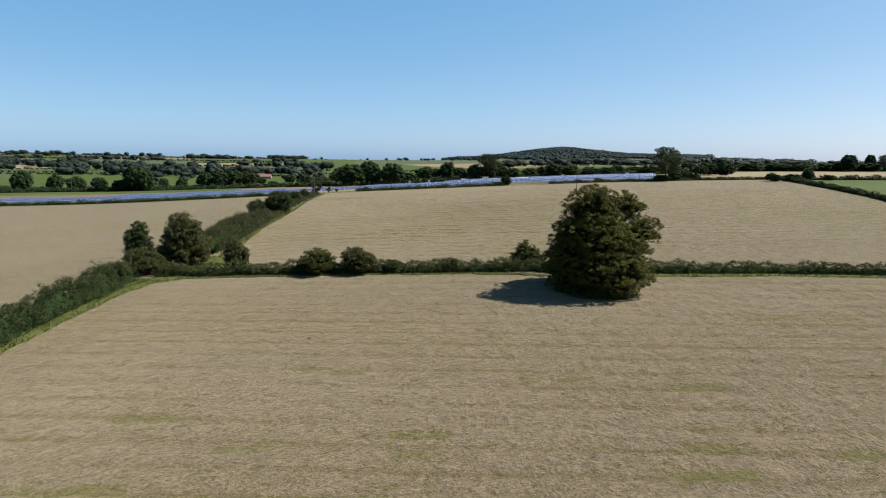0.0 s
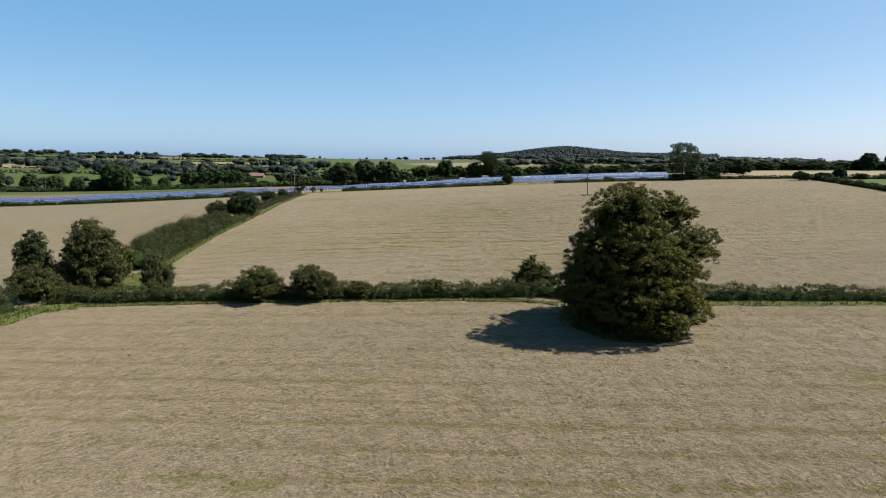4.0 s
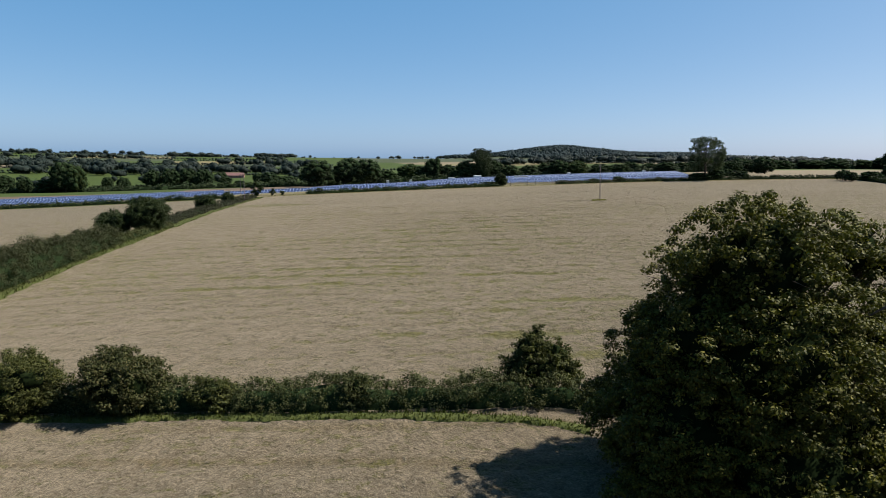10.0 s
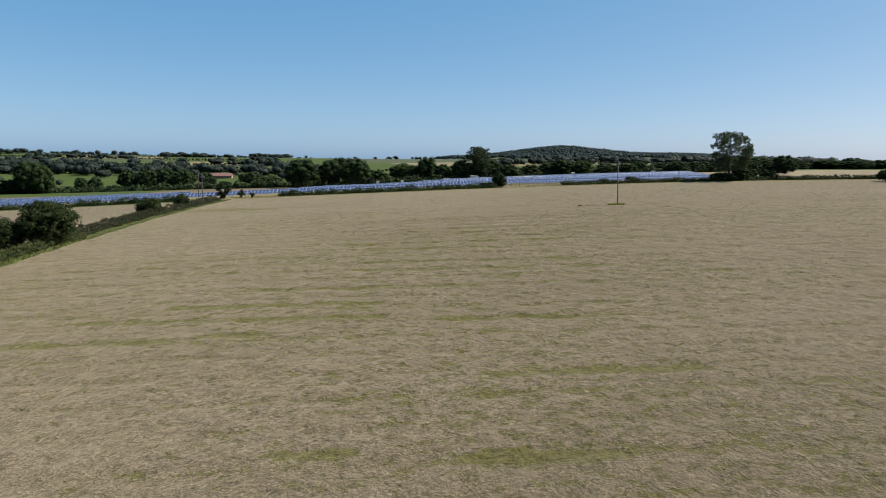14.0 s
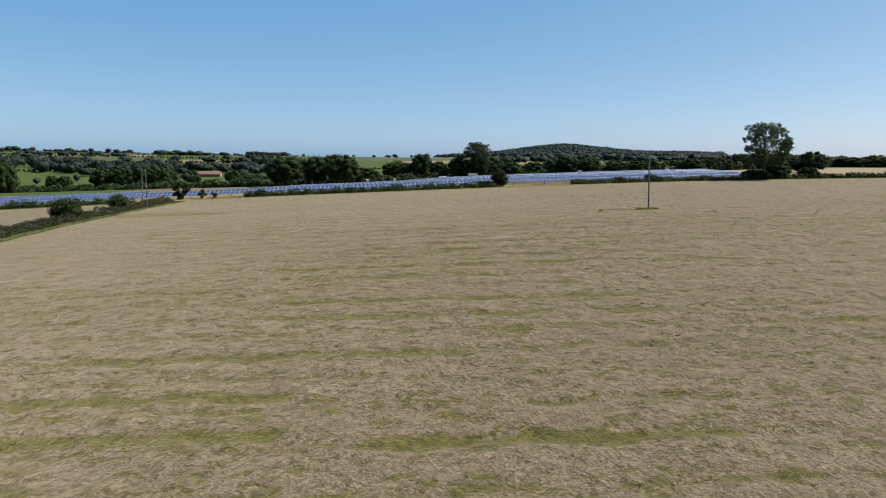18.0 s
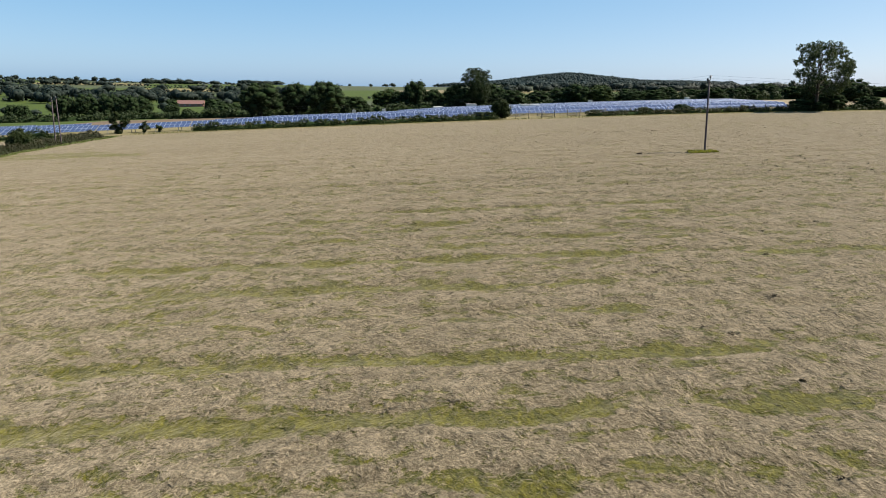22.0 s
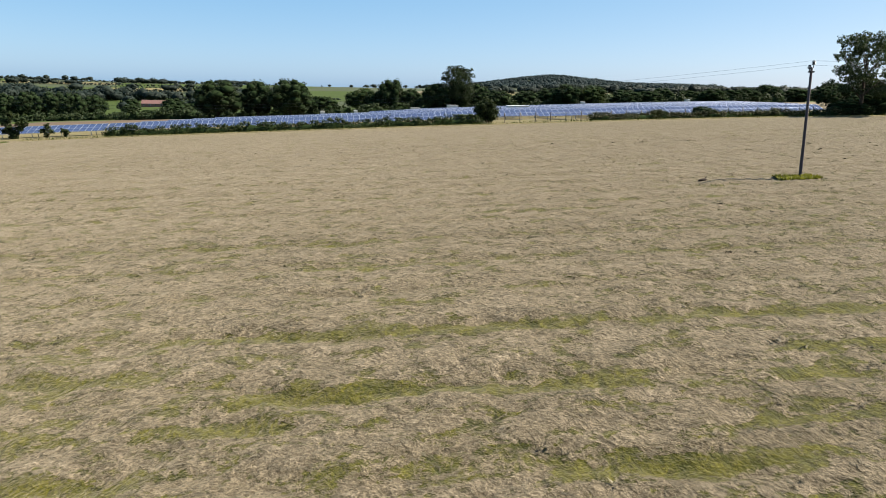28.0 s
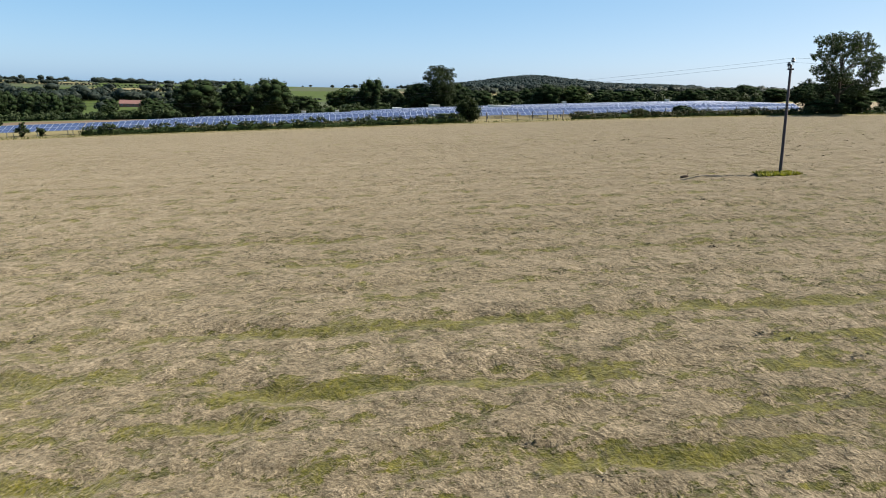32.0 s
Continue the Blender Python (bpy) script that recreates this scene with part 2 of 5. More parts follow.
def leaf_material(name, low, mid, high, glow=0.25, scale=0.5):
    m, nt, b = material(name, 0.65, 0.08)
    rnd = node(nt, "NewGeometry").outputs["Random Per Island"]
    col = ramp(nt, rnd, [(0.0, low), (0.55, mid), (1.0, high)])
    col = mixed(nt, 0.85, col, ramp(nt, noise_tex(nt, stretched(nt, 1, 1, 1), scale, 3), [(0.3, (0.58, 0.60, 0.58)), (0.7, (1.04, 1.0, 0.92))]), "MULTIPLY")
    nt.links.new(col, b.inputs["Base Color"])
    tr = node(nt, "BsdfTranslucent", Color=mixed(nt, 1.0, col, (1.3, 1.5, 0.6), "MULTIPLY"))
    mx = node(nt, "MixShader", i0=glow, i1=b.outputs[0], i2=tr.outputs[0])
    nt.links.new(mx.outputs[0], nt.nodes["Material Output"].inputs["Surface"])
    return m


def plain_material(name, col, rough=0.7, spec=0.3, metal=0.0, vary=0.25, scale=3.0, stretch=(1, 1, 1), bump=0.0):
    m, nt, b = material(name, rough, spec, metal)
    n = noise_tex(nt, stretched(nt, *stretch), scale, 5, 0.65)
    lo, hi = 1 - vary, 1 + vary
    c = mixed(nt, 1.0, (*col, 1), ramp(nt, n, [(0.3, (lo, lo, lo)), (0.7, (hi, hi, hi))]), "MULTIPLY")
    nt.links.new(c, b.inputs["Base Color"])
    if bump:
        nt.links.new(node(nt, "Bump", Strength=bump, Distance=0.02, Height=n).outputs[0], b.inputs["Normal"])
    return m


HAY = hay_material()
VERGE = turf_material("verge_turf", (0.0273, 0.0374, 0.0094), (0.0663, 0.0741, 0.0203), 2.5, 0.1)
OLIVE = turf_material("olive_tuft_turf", (0.0468, 0.0484, 0.0094), (0.1092, 0.1053, 0.0234), 5.0, 0.3)
ROUGH = turf_material("rough_dry_grass", (0.0663, 0.0585, 0.0265), (0.1482, 0.1248, 0.0663), 1.5, 0.08)
PASTURE = turf_material("pasture", (0.0235, 0.0375, 0.0062), (0.0365, 0.0515, 0.0098), 0.8, 0.02)
UPLAND = turf_material("upland_grass", (0.0296, 0.039, 0.0203), (0.0452, 0.0523, 0.0281), 0.4, 0.01)
STUBBLE = turf_material("stubble", (0.0998, 0.0811, 0.053), (0.1404, 0.117, 0.0764), 0.8, 0.03)
BARE = turf_material("bare_strip", (0.0668, 0.0486, 0.0337), (0.0936, 0.0699, 0.0486), 0.8, 0.03)
SCRUB = turf_material("woodland_floor", (0.0234, 0.0312, 0.0117), (0.0468, 0.0585, 0.0234), 0.4, 0.02)
BLADE = leaf_material("grass_blade", (0.0245, 0.0326, 0.0070), (0.0372, 0.0460, 0.0102), (0.0650, 0.0680, 0.0196), 0.3, 0.3)
TUFT = leaf_material("olive_grass_blade", (0.062, 0.061, 0.0132), (0.096, 0.091, 0.0225), (0.138, 0.125, 0.041), 0.45, 0.3)
CLOD = leaf_material("rotted_hay", (0.019, 0.0152, 0.0096), (0.028, 0.0224, 0.0144), (0.041, 0.0338, 0.0206), 0.05, 0.3)
STRAW = leaf_material("straw_blade", (0.078, 0.065, 0.046), (0.108, 0.092, 0.068), (0.15, 0.132, 0.102), 0.08, 0.3)
LIME_LEAF = leaf_material("broad_leaf", (0.0262, 0.0280, 0.0046), (0.0415, 0.0428, 0.0068), (0.0960, 0.0900, 0.0150), 0.14, 0.35)
THORN_LEAF = leaf_material("hawthorn_leaf", (0.0232, 0.0268, 0.0068), (0.0352, 0.04, 0.0104), (0.0643, 0.066, 0.0182), 0.18, 0.6)
RUST_LEAF = leaf_material("reddening_leaf", (0.024, 0.0284, 0.009), (0.0336, 0.0368, 0.012), (0.056, 0.0493, 0.0188), 0.16, 0.6)
DEAD_LEAF = leaf_material("dead_leaf", (0.032, 0.026, 0.0148), (0.056, 0.0416, 0.0256), (0.0976, 0.0718, 0.048), 0.1, 0.5)
HEDGE_LEAF = leaf_material("hedge_leaf", (0.0141, 0.0174, 0.0069), (0.0237, 0.0275, 0.0102), (0.0424, 0.0450, 0.0178), 0.14, 0.35)
DARK_LEAF = leaf_material("dark_leaf", (0.0111, 0.0183, 0.0056), (0.0174, 0.0258, 0.0074), (0.0303, 0.0396, 0.0117), 0.12, 0.4)
BRAMBLE = leaf_material("bramble_leaf", (0.0216, 0.0272, 0.0088), (0.0338, 0.0394, 0.0125), (0.0580, 0.0605, 0.0220), 0.12, 0.4)
BRIAR = leaf_material("briar_leaf", (0.0146, 0.0166, 0.0086), (0.0226, 0.0242, 0.0124), (0.041, 0.0388, 0.0214), 0.1, 0.35)
FIELD_LEAF = leaf_material("field_tree_leaf", (0.0162, 0.0256, 0.0106), (0.0216, 0.0328, 0.0136), (0.0315, 0.0427, 0.0172), 0.1, 0.08)
ASH_LEAF = leaf_material("ash_leaf", (0.0212, 0.0314, 0.0148), (0.032, 0.044, 0.0208), (0.0476, 0.0601, 0.0281), 0.2, 0.08)
SOFT_LEAF = leaf_material("light_green_leaf", (0.0236, 0.0352, 0.0096), (0.032, 0.0448, 0.012), (0.0434, 0.0562, 0.0151), 0.16, 0.08)
# distant foliage shifted to blue-grey: distance haze painted into the leaf colour
FAR_LEAF = leaf_material("far_hazed_leaf", (0.0090, 0.0148, 0.0122), (0.0119, 0.0181, 0.0150), (0.0155, 0.0225, 0.0178), 0.04, 0.03)
WOOD_LEAF = leaf_material("hill_wood_hazed_leaf", (0.0090, 0.0176, 0.0186), (0.0108, 0.0203, 0.0214), (0.0134, 0.0236, 0.0240), 0.04, 0.02)
# darker than the leaves: shade between leaf clumps, painted on the cores
CROWN_SHADE = plain_material("painted_crown_shade", (0.013, 0.021, 0.009), 1.0, 0.0, 0, 0.5, 2.0)
# dark plain colour that paints the shade inside hedges
HEDGE_SHADE = plain_material("painted_hedge_shade", (0.012, 0.02, 0.008), 1.0, 0.0, 0, 0.5, 8.0)
# near-black core colour: the shade deep inside crowns, painted in
INNER_SHADE = plain_material("painted_inner_shade", (0.006, 0.009, 0.0035), 1.0, 0.0, 0, 0.4, 1.5)
BARK = plain_material("bark", (0.048, 0.0376, 0.028), 0.95, 0.1, 0, 0.4, 6, (1, 1, 0.2), 0.6)
IRONBARK = plain_material("dark_log_wood", (0.02, 0.0152, 0.012), 0.95, 0.1, 0, 0.4, 7, (1, 1, 0.4), 0.5)
DEADWOOD = plain_material("dead_wood", (0.088, 0.068, 0.056), 0.9, 0.1, 0, 0.3, 8, (1, 1, 0.3), 0.4)
POLEWOOD = plain_material("weathered_pole", (0.0624, 0.0512, 0.0544), 0.9, 0.12, 0, 0.35, 5, (3, 3, 0.25), 0.4)
POST = plain_material("post_wood", (0.128, 0.104, 0.08), 0.9, 0.1, 0, 0.3, 8, (2, 2, 0.4), 0.3)
IRON = plain_material("dark_iron", (0.014, 0.014, 0.016), 0.5, 0.4, 0.3, 0.2, 12)
GALV = plain_material("galvanised_steel", (0.336, 0.344, 0.36), 0.45, 0.5, 0.8, 0.15, 6)
GLASS_BLUE = plain_material("solar_glass", (0.030, 0.036, 0.074), 0.18, 0.55, 0, 0.25, 0.7)
ALU = plain_material("aluminium_frame", (0.30, 0.31, 0.34), 0.4, 0.5, 0.7, 0.1, 4)
CABIN = plain_material("grey_green_cabin", (0.04, 0.052, 0.064), 0.6, 0.3, 0, 0.12, 2)
WHITE = plain_material("white_paint", (0.4736, 0.4800, 0.4864), 0.5, 0.35, 0, 0.08, 2)
RENDERED = plain_material("white_render", (0.576, 0.56, 0.528), 0.9, 0.15, 0, 0.1, 1)
SALMON = plain_material("salmon_painted_wall", (0.1885, 0.0942, 0.0794), 0.8, 0.2, 0, 0.15, 1)
TILE = plain_material("red_roof_tile", (0.0836, 0.0440, 0.0396), 0.8, 0.2, 0, 0.2, 1.2, (1, 1, 1), 0.3)
SLATE = plain_material("slate_roof", (0.08, 0.08, 0.088), 0.7, 0.3, 0, 0.2, 1.5)
PANE = plain_material("dark_pane", (0.02, 0.025, 0.03), 0.1, 0.5, 0, 0.1, 1)
SACK = plain_material("white_woven_sack", (0.624, 0.624, 0.616), 0.8, 0.2, 0, 0.08, 4)


# ---- mesh helpers ----
def poly_mesh(name, verts, faces, mat, smooth=False):
    """A mesh from arrays; all faces have the same number of corners."""
    me = bpy.data.meshes.new(name)
    verts, faces = np.asarray(verts, np.float32), np.asarray(faces, np.int32)
    k = faces.shape[1]
    me.vertices.add(len(verts)); me.vertices.foreach_set("co", verts.ravel())
    me.loops.add(faces.size); me.loops.foreach_set("vertex_index", faces.ravel())
    me.polygons.add(len(faces)); me.polygons.foreach_set("loop_start", np.arange(0, faces.size, k, dtype=np.int32))
    if smooth:
        me.polygons.foreach_set("use_smooth", np.ones(len(faces), bool))
    for m in (mat if isinstance(mat, (list, tuple)) else [mat]):
        me.materials.append(m)
    me.update(calc_edges=True)
    return me


def bm_mesh(name, bm, mat, smooth=False):
    me = bpy.data.meshes.new(name)
    if smooth:
        for f in bm.faces:
            f.smooth = True
    bm.to_mesh(me)
    bm.free()
    for m in (mat if isinstance(mat, (list, tuple)) else [mat]):
        me.materials.append(m)
    return me


def part(name, me, parent, label="", m=None):
    ob = new(name, me)
    ob.parent = parent
    if m is not None:
        ob.matrix_basis = m
    return tagged(ob, label)


def thing(name, label, category, group="", m=None, me=None, kind=""):
    ob = new(name, me)
    if m is not None:
        ob.matrix_basis = m
    return tagged(ob, label, category, group, kind)


def box_bm(sx, sy, sz, bevel=0.0, bm=None, at=(0, 0, 0)):
    """A box that stands on z = 0 round at."""
    bm = bm or bmesh.new()
    r = bmesh.ops.create_cube(bm, size=1, matrix=Matrix.Translation((at[0], at[1], at[2] + sz / 2)) @ Matrix.Diagonal((sx, sy, sz, 1)))
    if bevel:
        edges = {e for v in r["verts"] for e in v.link_edges}
        bmesh.ops.bevel(bm, geom=list(edges), offset=bevel, segments=2, affect="EDGES", profile=0.5)
    return bm


def limb_arrays(paths, sides=7):
    """Tapered tubes along paths of (x, y, z, radius)."""
    V, Fc = [], []
    for path in paths:
        p = np.array(path, float)
        base = sum(len(v) for v in V)
        tang = np.gradient(p[:, :3], axis=0)
        tang /= np.linalg.norm(tang, axis=1)[:, None] + 1e-9
        side = np.cross(tang, (0.31, 0.95, 0.05)); side /= np.linalg.norm(side, axis=1)[:, None] + 1e-9
        up = np.cross(tang, side)
        a = np.linspace(0, 2 * np.pi, sides, endpoint=False)
        V.append((p[:, None, :3] + p[:, None, 3:] * (np.cos(a)[None, :, None] * side[:, None] + np.sin(a)[None, :, None] * up[:, None])).reshape(-1, 3))
        for i in range(len(p) - 1):
            for j in range(sides):
                k = (j + 1) % sides
                Fc.append((base + i * sides + j, base + i * sides + k, base + (i + 1) * sides + k, base + (i + 1) * sides + j))
    return np.vstack(V), np.array(Fc)


def unit(v):
    return v / (np.linalg.norm(v, axis=-1, keepdims=True) + 1e-9)


def leaf_arrays(rng, P, N, length, width, jitter=0.45):
    """One folded leaf at each point, its face turned roughly to the normal."""
    n = len(P)
    N = unit(N + rng.normal(0, jitter, (n, 3)))
    T = unit(np.cross(N, rng.normal(0, 1, (n, 3))))
    B = np.cross(N, T)
    L, W = length * rng.uniform(0.65, 1.25, (n, 1)), width * rng.uniform(0.7, 1.2, (n, 1))
    V = np.stack([P - T * L * 0.5, P + B * W * 0.5 - N * W * 0.18, P + T * L * 0.5 - N * L * 0.12, P - B * W * 0.5 - N * W * 0.18], 1).reshape(-1, 3)
    return V, np.arange(4 * n).reshape(n, 4)


def spray(rng, centres, radii, count, length, width, flat=0.75, up=0.35, jitter=0.45):
    """Leaves in rounded clumps round the centres."""
    k = len(centres)
    c, r = np.repeat(centres, count, 0), np.repeat(radii, count)[:, None]
    d = unit(rng.normal(0, 1, (k * count, 3)))
    P = c + d * r * rng.uniform(0.35, 1.05, (k * count, 1)) * (1, 1, flat)
    return leaf_arrays(rng, P, d + (0, 0, up), length, width, jitter)


def ball_points(rng, n):
    return unit(rng.normal(0, 1, (n, 3)))


def clump_centres(rng, blobs, per_area, lumpy=0.14):
    """Clump centres over the surfaces of ellipsoids (x, y, z, rx, ry, rz), left out where they lie deep inside another."""
    out = []
    for i, (x, y, z, rx, ry, rz) in enumerate(blobs):
        n = max(6, int(per_area * 4.2 * math.pi * (rx * ry + rx * rz + ry * rz) / 3))
        d = ball_points(rng, n)
        r = 1 + lumpy * (np.sin(d[:, 0] * 5 + i) * np.sin(d[:, 1] * 6 + 2 * i) + 0.7 * np.sin(d[:, 2] * 9 + d[:, 0] * 7 + i)) - 0.2 * rng.random(n) ** 2
        p = np.array((x, y, z)) + d * r[:, None] * (rx, ry, rz)
        keep = np.ones(n, bool)
        for j, b in enumerate(blobs):
            if j != i:
                keep &= (((p - b[:3]) / b[3:]) ** 2).sum(1) > 0.5
        out.append(p[keep])
    return np.vstack(out)


ICO = {}
for level in (1, 2, 3):
    bm = bmesh.new()
    bmesh.ops.create_icosphere(bm, subdivisions=level, radius=1)
    ICO[level] = (np.array([v.co[:] for v in bm.verts]), np.array([[v.index for v in f.verts] for f in bm.faces]))
    bm.free()


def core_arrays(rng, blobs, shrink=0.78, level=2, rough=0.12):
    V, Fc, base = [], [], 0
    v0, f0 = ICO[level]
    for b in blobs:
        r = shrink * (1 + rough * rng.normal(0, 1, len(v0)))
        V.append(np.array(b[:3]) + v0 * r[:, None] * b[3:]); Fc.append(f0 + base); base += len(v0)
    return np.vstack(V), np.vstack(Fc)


def tris(quads):
    return np.vstack([quads[:, [0, 1, 2]], quads[:, [0, 2, 3]]])


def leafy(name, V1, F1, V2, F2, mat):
    """Leaves V1, F1 in mat round a heart V2, F2 whose dark colour paints the inner shade."""
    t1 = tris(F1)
    me = poly_mesh(name, np.vstack([V1, V2]), np.vstack([t1, F2 + len(V1)]), [mat, INNER_SHADE])
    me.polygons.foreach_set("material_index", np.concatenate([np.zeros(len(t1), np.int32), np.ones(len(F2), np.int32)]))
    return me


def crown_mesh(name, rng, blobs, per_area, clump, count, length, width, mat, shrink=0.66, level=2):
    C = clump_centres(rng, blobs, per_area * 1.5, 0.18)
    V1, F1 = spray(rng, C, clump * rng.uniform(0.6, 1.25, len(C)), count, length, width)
    # the bush core gets its inner shade as near-black paint
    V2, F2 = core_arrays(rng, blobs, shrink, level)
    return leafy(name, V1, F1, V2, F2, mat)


# ---- the lie of the land ----
ACROSS = np.array([-1.2, -0.5, -0.25, 0, 0.25, 0.5, 1.2])
ALONG = np.array([-150.0, 0, 70, 110, 150, 200, 290, 430, 600, 1000, 1600, 2200, 4500])
HILLS = np.array([
    [-4.7, -15.6, -19.3, -21.9, -22.6, -21.2, -15.5],
    [-7.6, -10.5, -11.5, -11.9, -11.6, -9.8, -4.4],
    [-8.9, -8.2, -7.6, -6.5, -5.3, -4.3, 0.8],
    [-9.7, -7.2, -6.1, -3.8, -1.7, -0.7, 3.6],
    [-10.4, -6.5, -5.7, -1.6, 0.3, 2.5, 5.8],
    [-11.0, -6.2, -4.0, 0.4, 4.3, 5.3, 7.2],
    [-11.5, -7.4, -5.6, 0.8, 5.9, 7.6, 8.0],
    [-11.2, -10.2, -7.6, -2.0, 4.8, 8.2, 8.2],
    [-10.1, -11.9, -12.6, -4.0, 5.5, 8.9, 7.6],
    [-7.4, -3.0, -5.0, -0.5, 8.9, 11.3, 5.1],
    [-2.4, 15.8, 11.5, 10.1, 13.4, 18.3, 2.2],
    [1.0, 11.0, 11.1, 9.2, 12.1, 23.3, 1.8],
    [-0.8, 0.5, 1.2, 0.7, 2.2, 1.1, -2.8],
])


def spline(knots, v):
    n = len(knots)
    v = np.clip(v, knots[0], knots[-1])
    i = np.clip(np.searchsorted(knots, v) - 1, 0, n - 2)
    h = knots[i + 1] - knots[i]
    s = (v - knots[i]) / h
    slope = np.zeros((n, n))
    for k in range(n):
        a, b = max(k - 1, 0), min(k + 1, n - 1)
        slope[k, a] -= 1 / (knots[b] - knots[a]); slope[k, b] += 1 / (knots[b] - knots[a])
    w, r = np.zeros((len(v), n)), np.arange(len(v))
    w[r, i] += 2 * s ** 3 - 3 * s ** 2 + 1
    w[r, i + 1] += 3 * s ** 2 - 2 * s ** 3
    return w + ((s ** 3 - 2 * s ** 2 + s) * h)[:, None] * slope[i] + ((s ** 3 - s ** 2) * h)[:, None] * slope[i + 1]


def land(x, y):
    x, y = np.atleast_1d(np.asarray(x, float)), np.atleast_1d(np.asarray(y, float))
    z = np.einsum("ij,ik,jk->i", spline(ALONG, y), spline(ACROSS, x / np.maximum(y + 200, 50)), HILLS)
    return z + 24 * np.exp(-((x - 540) / 200) ** 2 - ((y - 2050) / 350) ** 2) + 9 * np.exp(-((x - 560) / 110) ** 2 - ((y - 2050) / 300) ** 2) + 8 * np.exp(-((x - 880) / 190) ** 2 - ((y - 2050) / 300) ** 2)


def ground(x, y):
    return float(land(x, y)[0])


LATTICE = np.random.default_rng(9).random((256, 256))


def lattice_noise(x, y):
    """Smooth noise of unit wavelength, 0 to 1."""
    i, j = np.floor(x).astype(int), np.floor(y).astype(int)
    u, v = x - i, y - j
    u, v = u * u * (3 - 2 * u), v * v * (3 - 2 * v)
    g = lambda a, b: LATTICE[a & 255, b & 255]
    return (g(i, j) * (1 - u) + g(i + 1, j) * u) * (1 - v) + (g(i, j + 1) * (1 - u) + g(i + 1, j + 1) * u) * v


# places where living grass shows strongly between the swaths: x from, x to, y at x = 30, strength
FIELD_STRIPS = ((28, 41, 192.0, 1.0), (42.5, 52, 192.0, 0.9), (30.8, 41.3, 187.9, 1.2), (45, 47.5, 187.8, 1.0), (29, 32, 186.4, 0.9), (38, 44, 183.9, 0.9), (14, 24.5, 180.1, 0.8), (25.5, 46, 180.2, 0.9), (50, 58, 179.6, 0.9),
          (19, 41, 175.7, 0.7), (38, 41, 172.2, 0.9), (18, 26.5, 168.1, 1.0), (27, 44, 168.0, 1.1), (17.5, 37, 164.0, 1.3), (41, 45.5, 164.0, 1.1), (32, 34, 160.2, 1.1), (4, 20, 146.2, 1.15), (24, 39.5, 145.0, 1.0),
          (1, 20, 150.4, 0.8), (5, 31, 156.2, 0.5), (31, 38.5, 199.3, 0.7), (26, 34, 203.6, 0.5), (40, 48.5, 210.0, 0.6), (6, 11, 142.0, 1.0), (-20, -1, 239.0, 1.2), (-22, -8, 243.6, 1.0), (26, 29, 184.6, 0.7), (33, 36.5, 182.6, 0.7), (20, 24, 186.8, 0.7), (43, 47, 185.6, 0.8), (46, 51, 189.4, 0.7), (24, 28, 189.6, 0.7), (34, 37, 194.6, 0.7), (50, 55, 187.4, 0.8), (-8, 4, 141.2, 0.8), (-6, 3, 146.4, 0.8))
FOOT_STRIPS = ((26, 41, 132.4, 0.9), (23, 31, 121.4, 0.9), (14, 18, 122.4, 0.8), (-27, -17, 41.3, 1.0), (-22, -16, 52.5, 0.8), (-8, -1, 63.5, 0.8), (1, 6.5, 50.0, 0.9), (2, 5, 46.4, 0.9), (20.5, 28, 44.4, 1.0), (36, 40, 47.4, 0.9),
               (24, 28.5, 48.6, 0.9), (13.5, 21, 61.8, 0.8), (28, 33.5, 60.0, 0.9), (-13, -8, 47.5, 0.8), (45, 60, 81.0, 0.9), (22, 34, 116.0, 0.6))


def green_strip(x, y):
    lush = np.zeros(x.shape)
    for x0, x1, y0, force in FIELD_STRIPS + FOOT_STRIPS:
        off = y - y0 + (0.11 if y0 < 106 else 0.035) * (x - 30) + 0.35 * (lattice_noise(0.35 * x + y0, 0.2 * y) - 0.5)
        inside = np.clip((x - x0) / 1.2 + 0.5, 0, 1) * np.clip((x1 - x) / 1.2 + 0.5, 0, 1)
        lush = np.maximum(lush, (1.3 if y0 < 183 else 1.1) * force * inside * np.exp(-(off / (0.44 if y0 < 158 else 0.33 if y0 < 183 else 0.26 if y0 < 230 else 1.5)) ** 2) * (0.45 + 0.75 * lattice_noise(0.55 * x + 7 * y0, 0.4 * y) + 0.55 * lattice_noise(1.7 * x + 3 * y0, 1.1 * y)))
    return lush


def hay_relief(x, y):
    """Matted clumps of mown hay over broad swaths."""
    x, y = np.asarray(x, float), np.asarray(y, float)
    x, y = x + 0.5 * np.sin(y * 0.9), y + 0.4 * np.sin(x * 0.8)
    r = 0.10 * lattice_noise(0.55 * x + 0.2 * y, 0.75 * y) + 0.11 * lattice_noise(1.35 * x + 0.3 * y + 40, 1.3 * y - 0.3 * x) + 0.13 * lattice_noise(2.3 * x - 0.6 * y + 90, 1.8 * y + 0.6 * x)
    turns = (y - 193.0 + np.where(y < 106, 0.13, 0.03) * x) / SWATH
    return r - 0.17 - 0.07 * np.maximum(np.cos(2 * math.pi * turns), 0) ** 4 - 0.09 * np.minimum(green_strip(x, y), 1.0)


def spaced(near0, near1, step, far0, far1, grow=1.09, mid=None):
    """Grid lines, fine between near0 and near1 and growing wider outwards."""
    out = list(np.arange(near0, near1, step))
    for end, sign in ((far1, 1), (far0, -1)):
        v, s = (out[-1] if sign > 0 else near0), step
        while (end - v) * sign > 0:
            s = min(s * grow, mid(v) if mid else 1e9)
            v += s * sign
            out.append(v)
    return np.array(sorted(out))


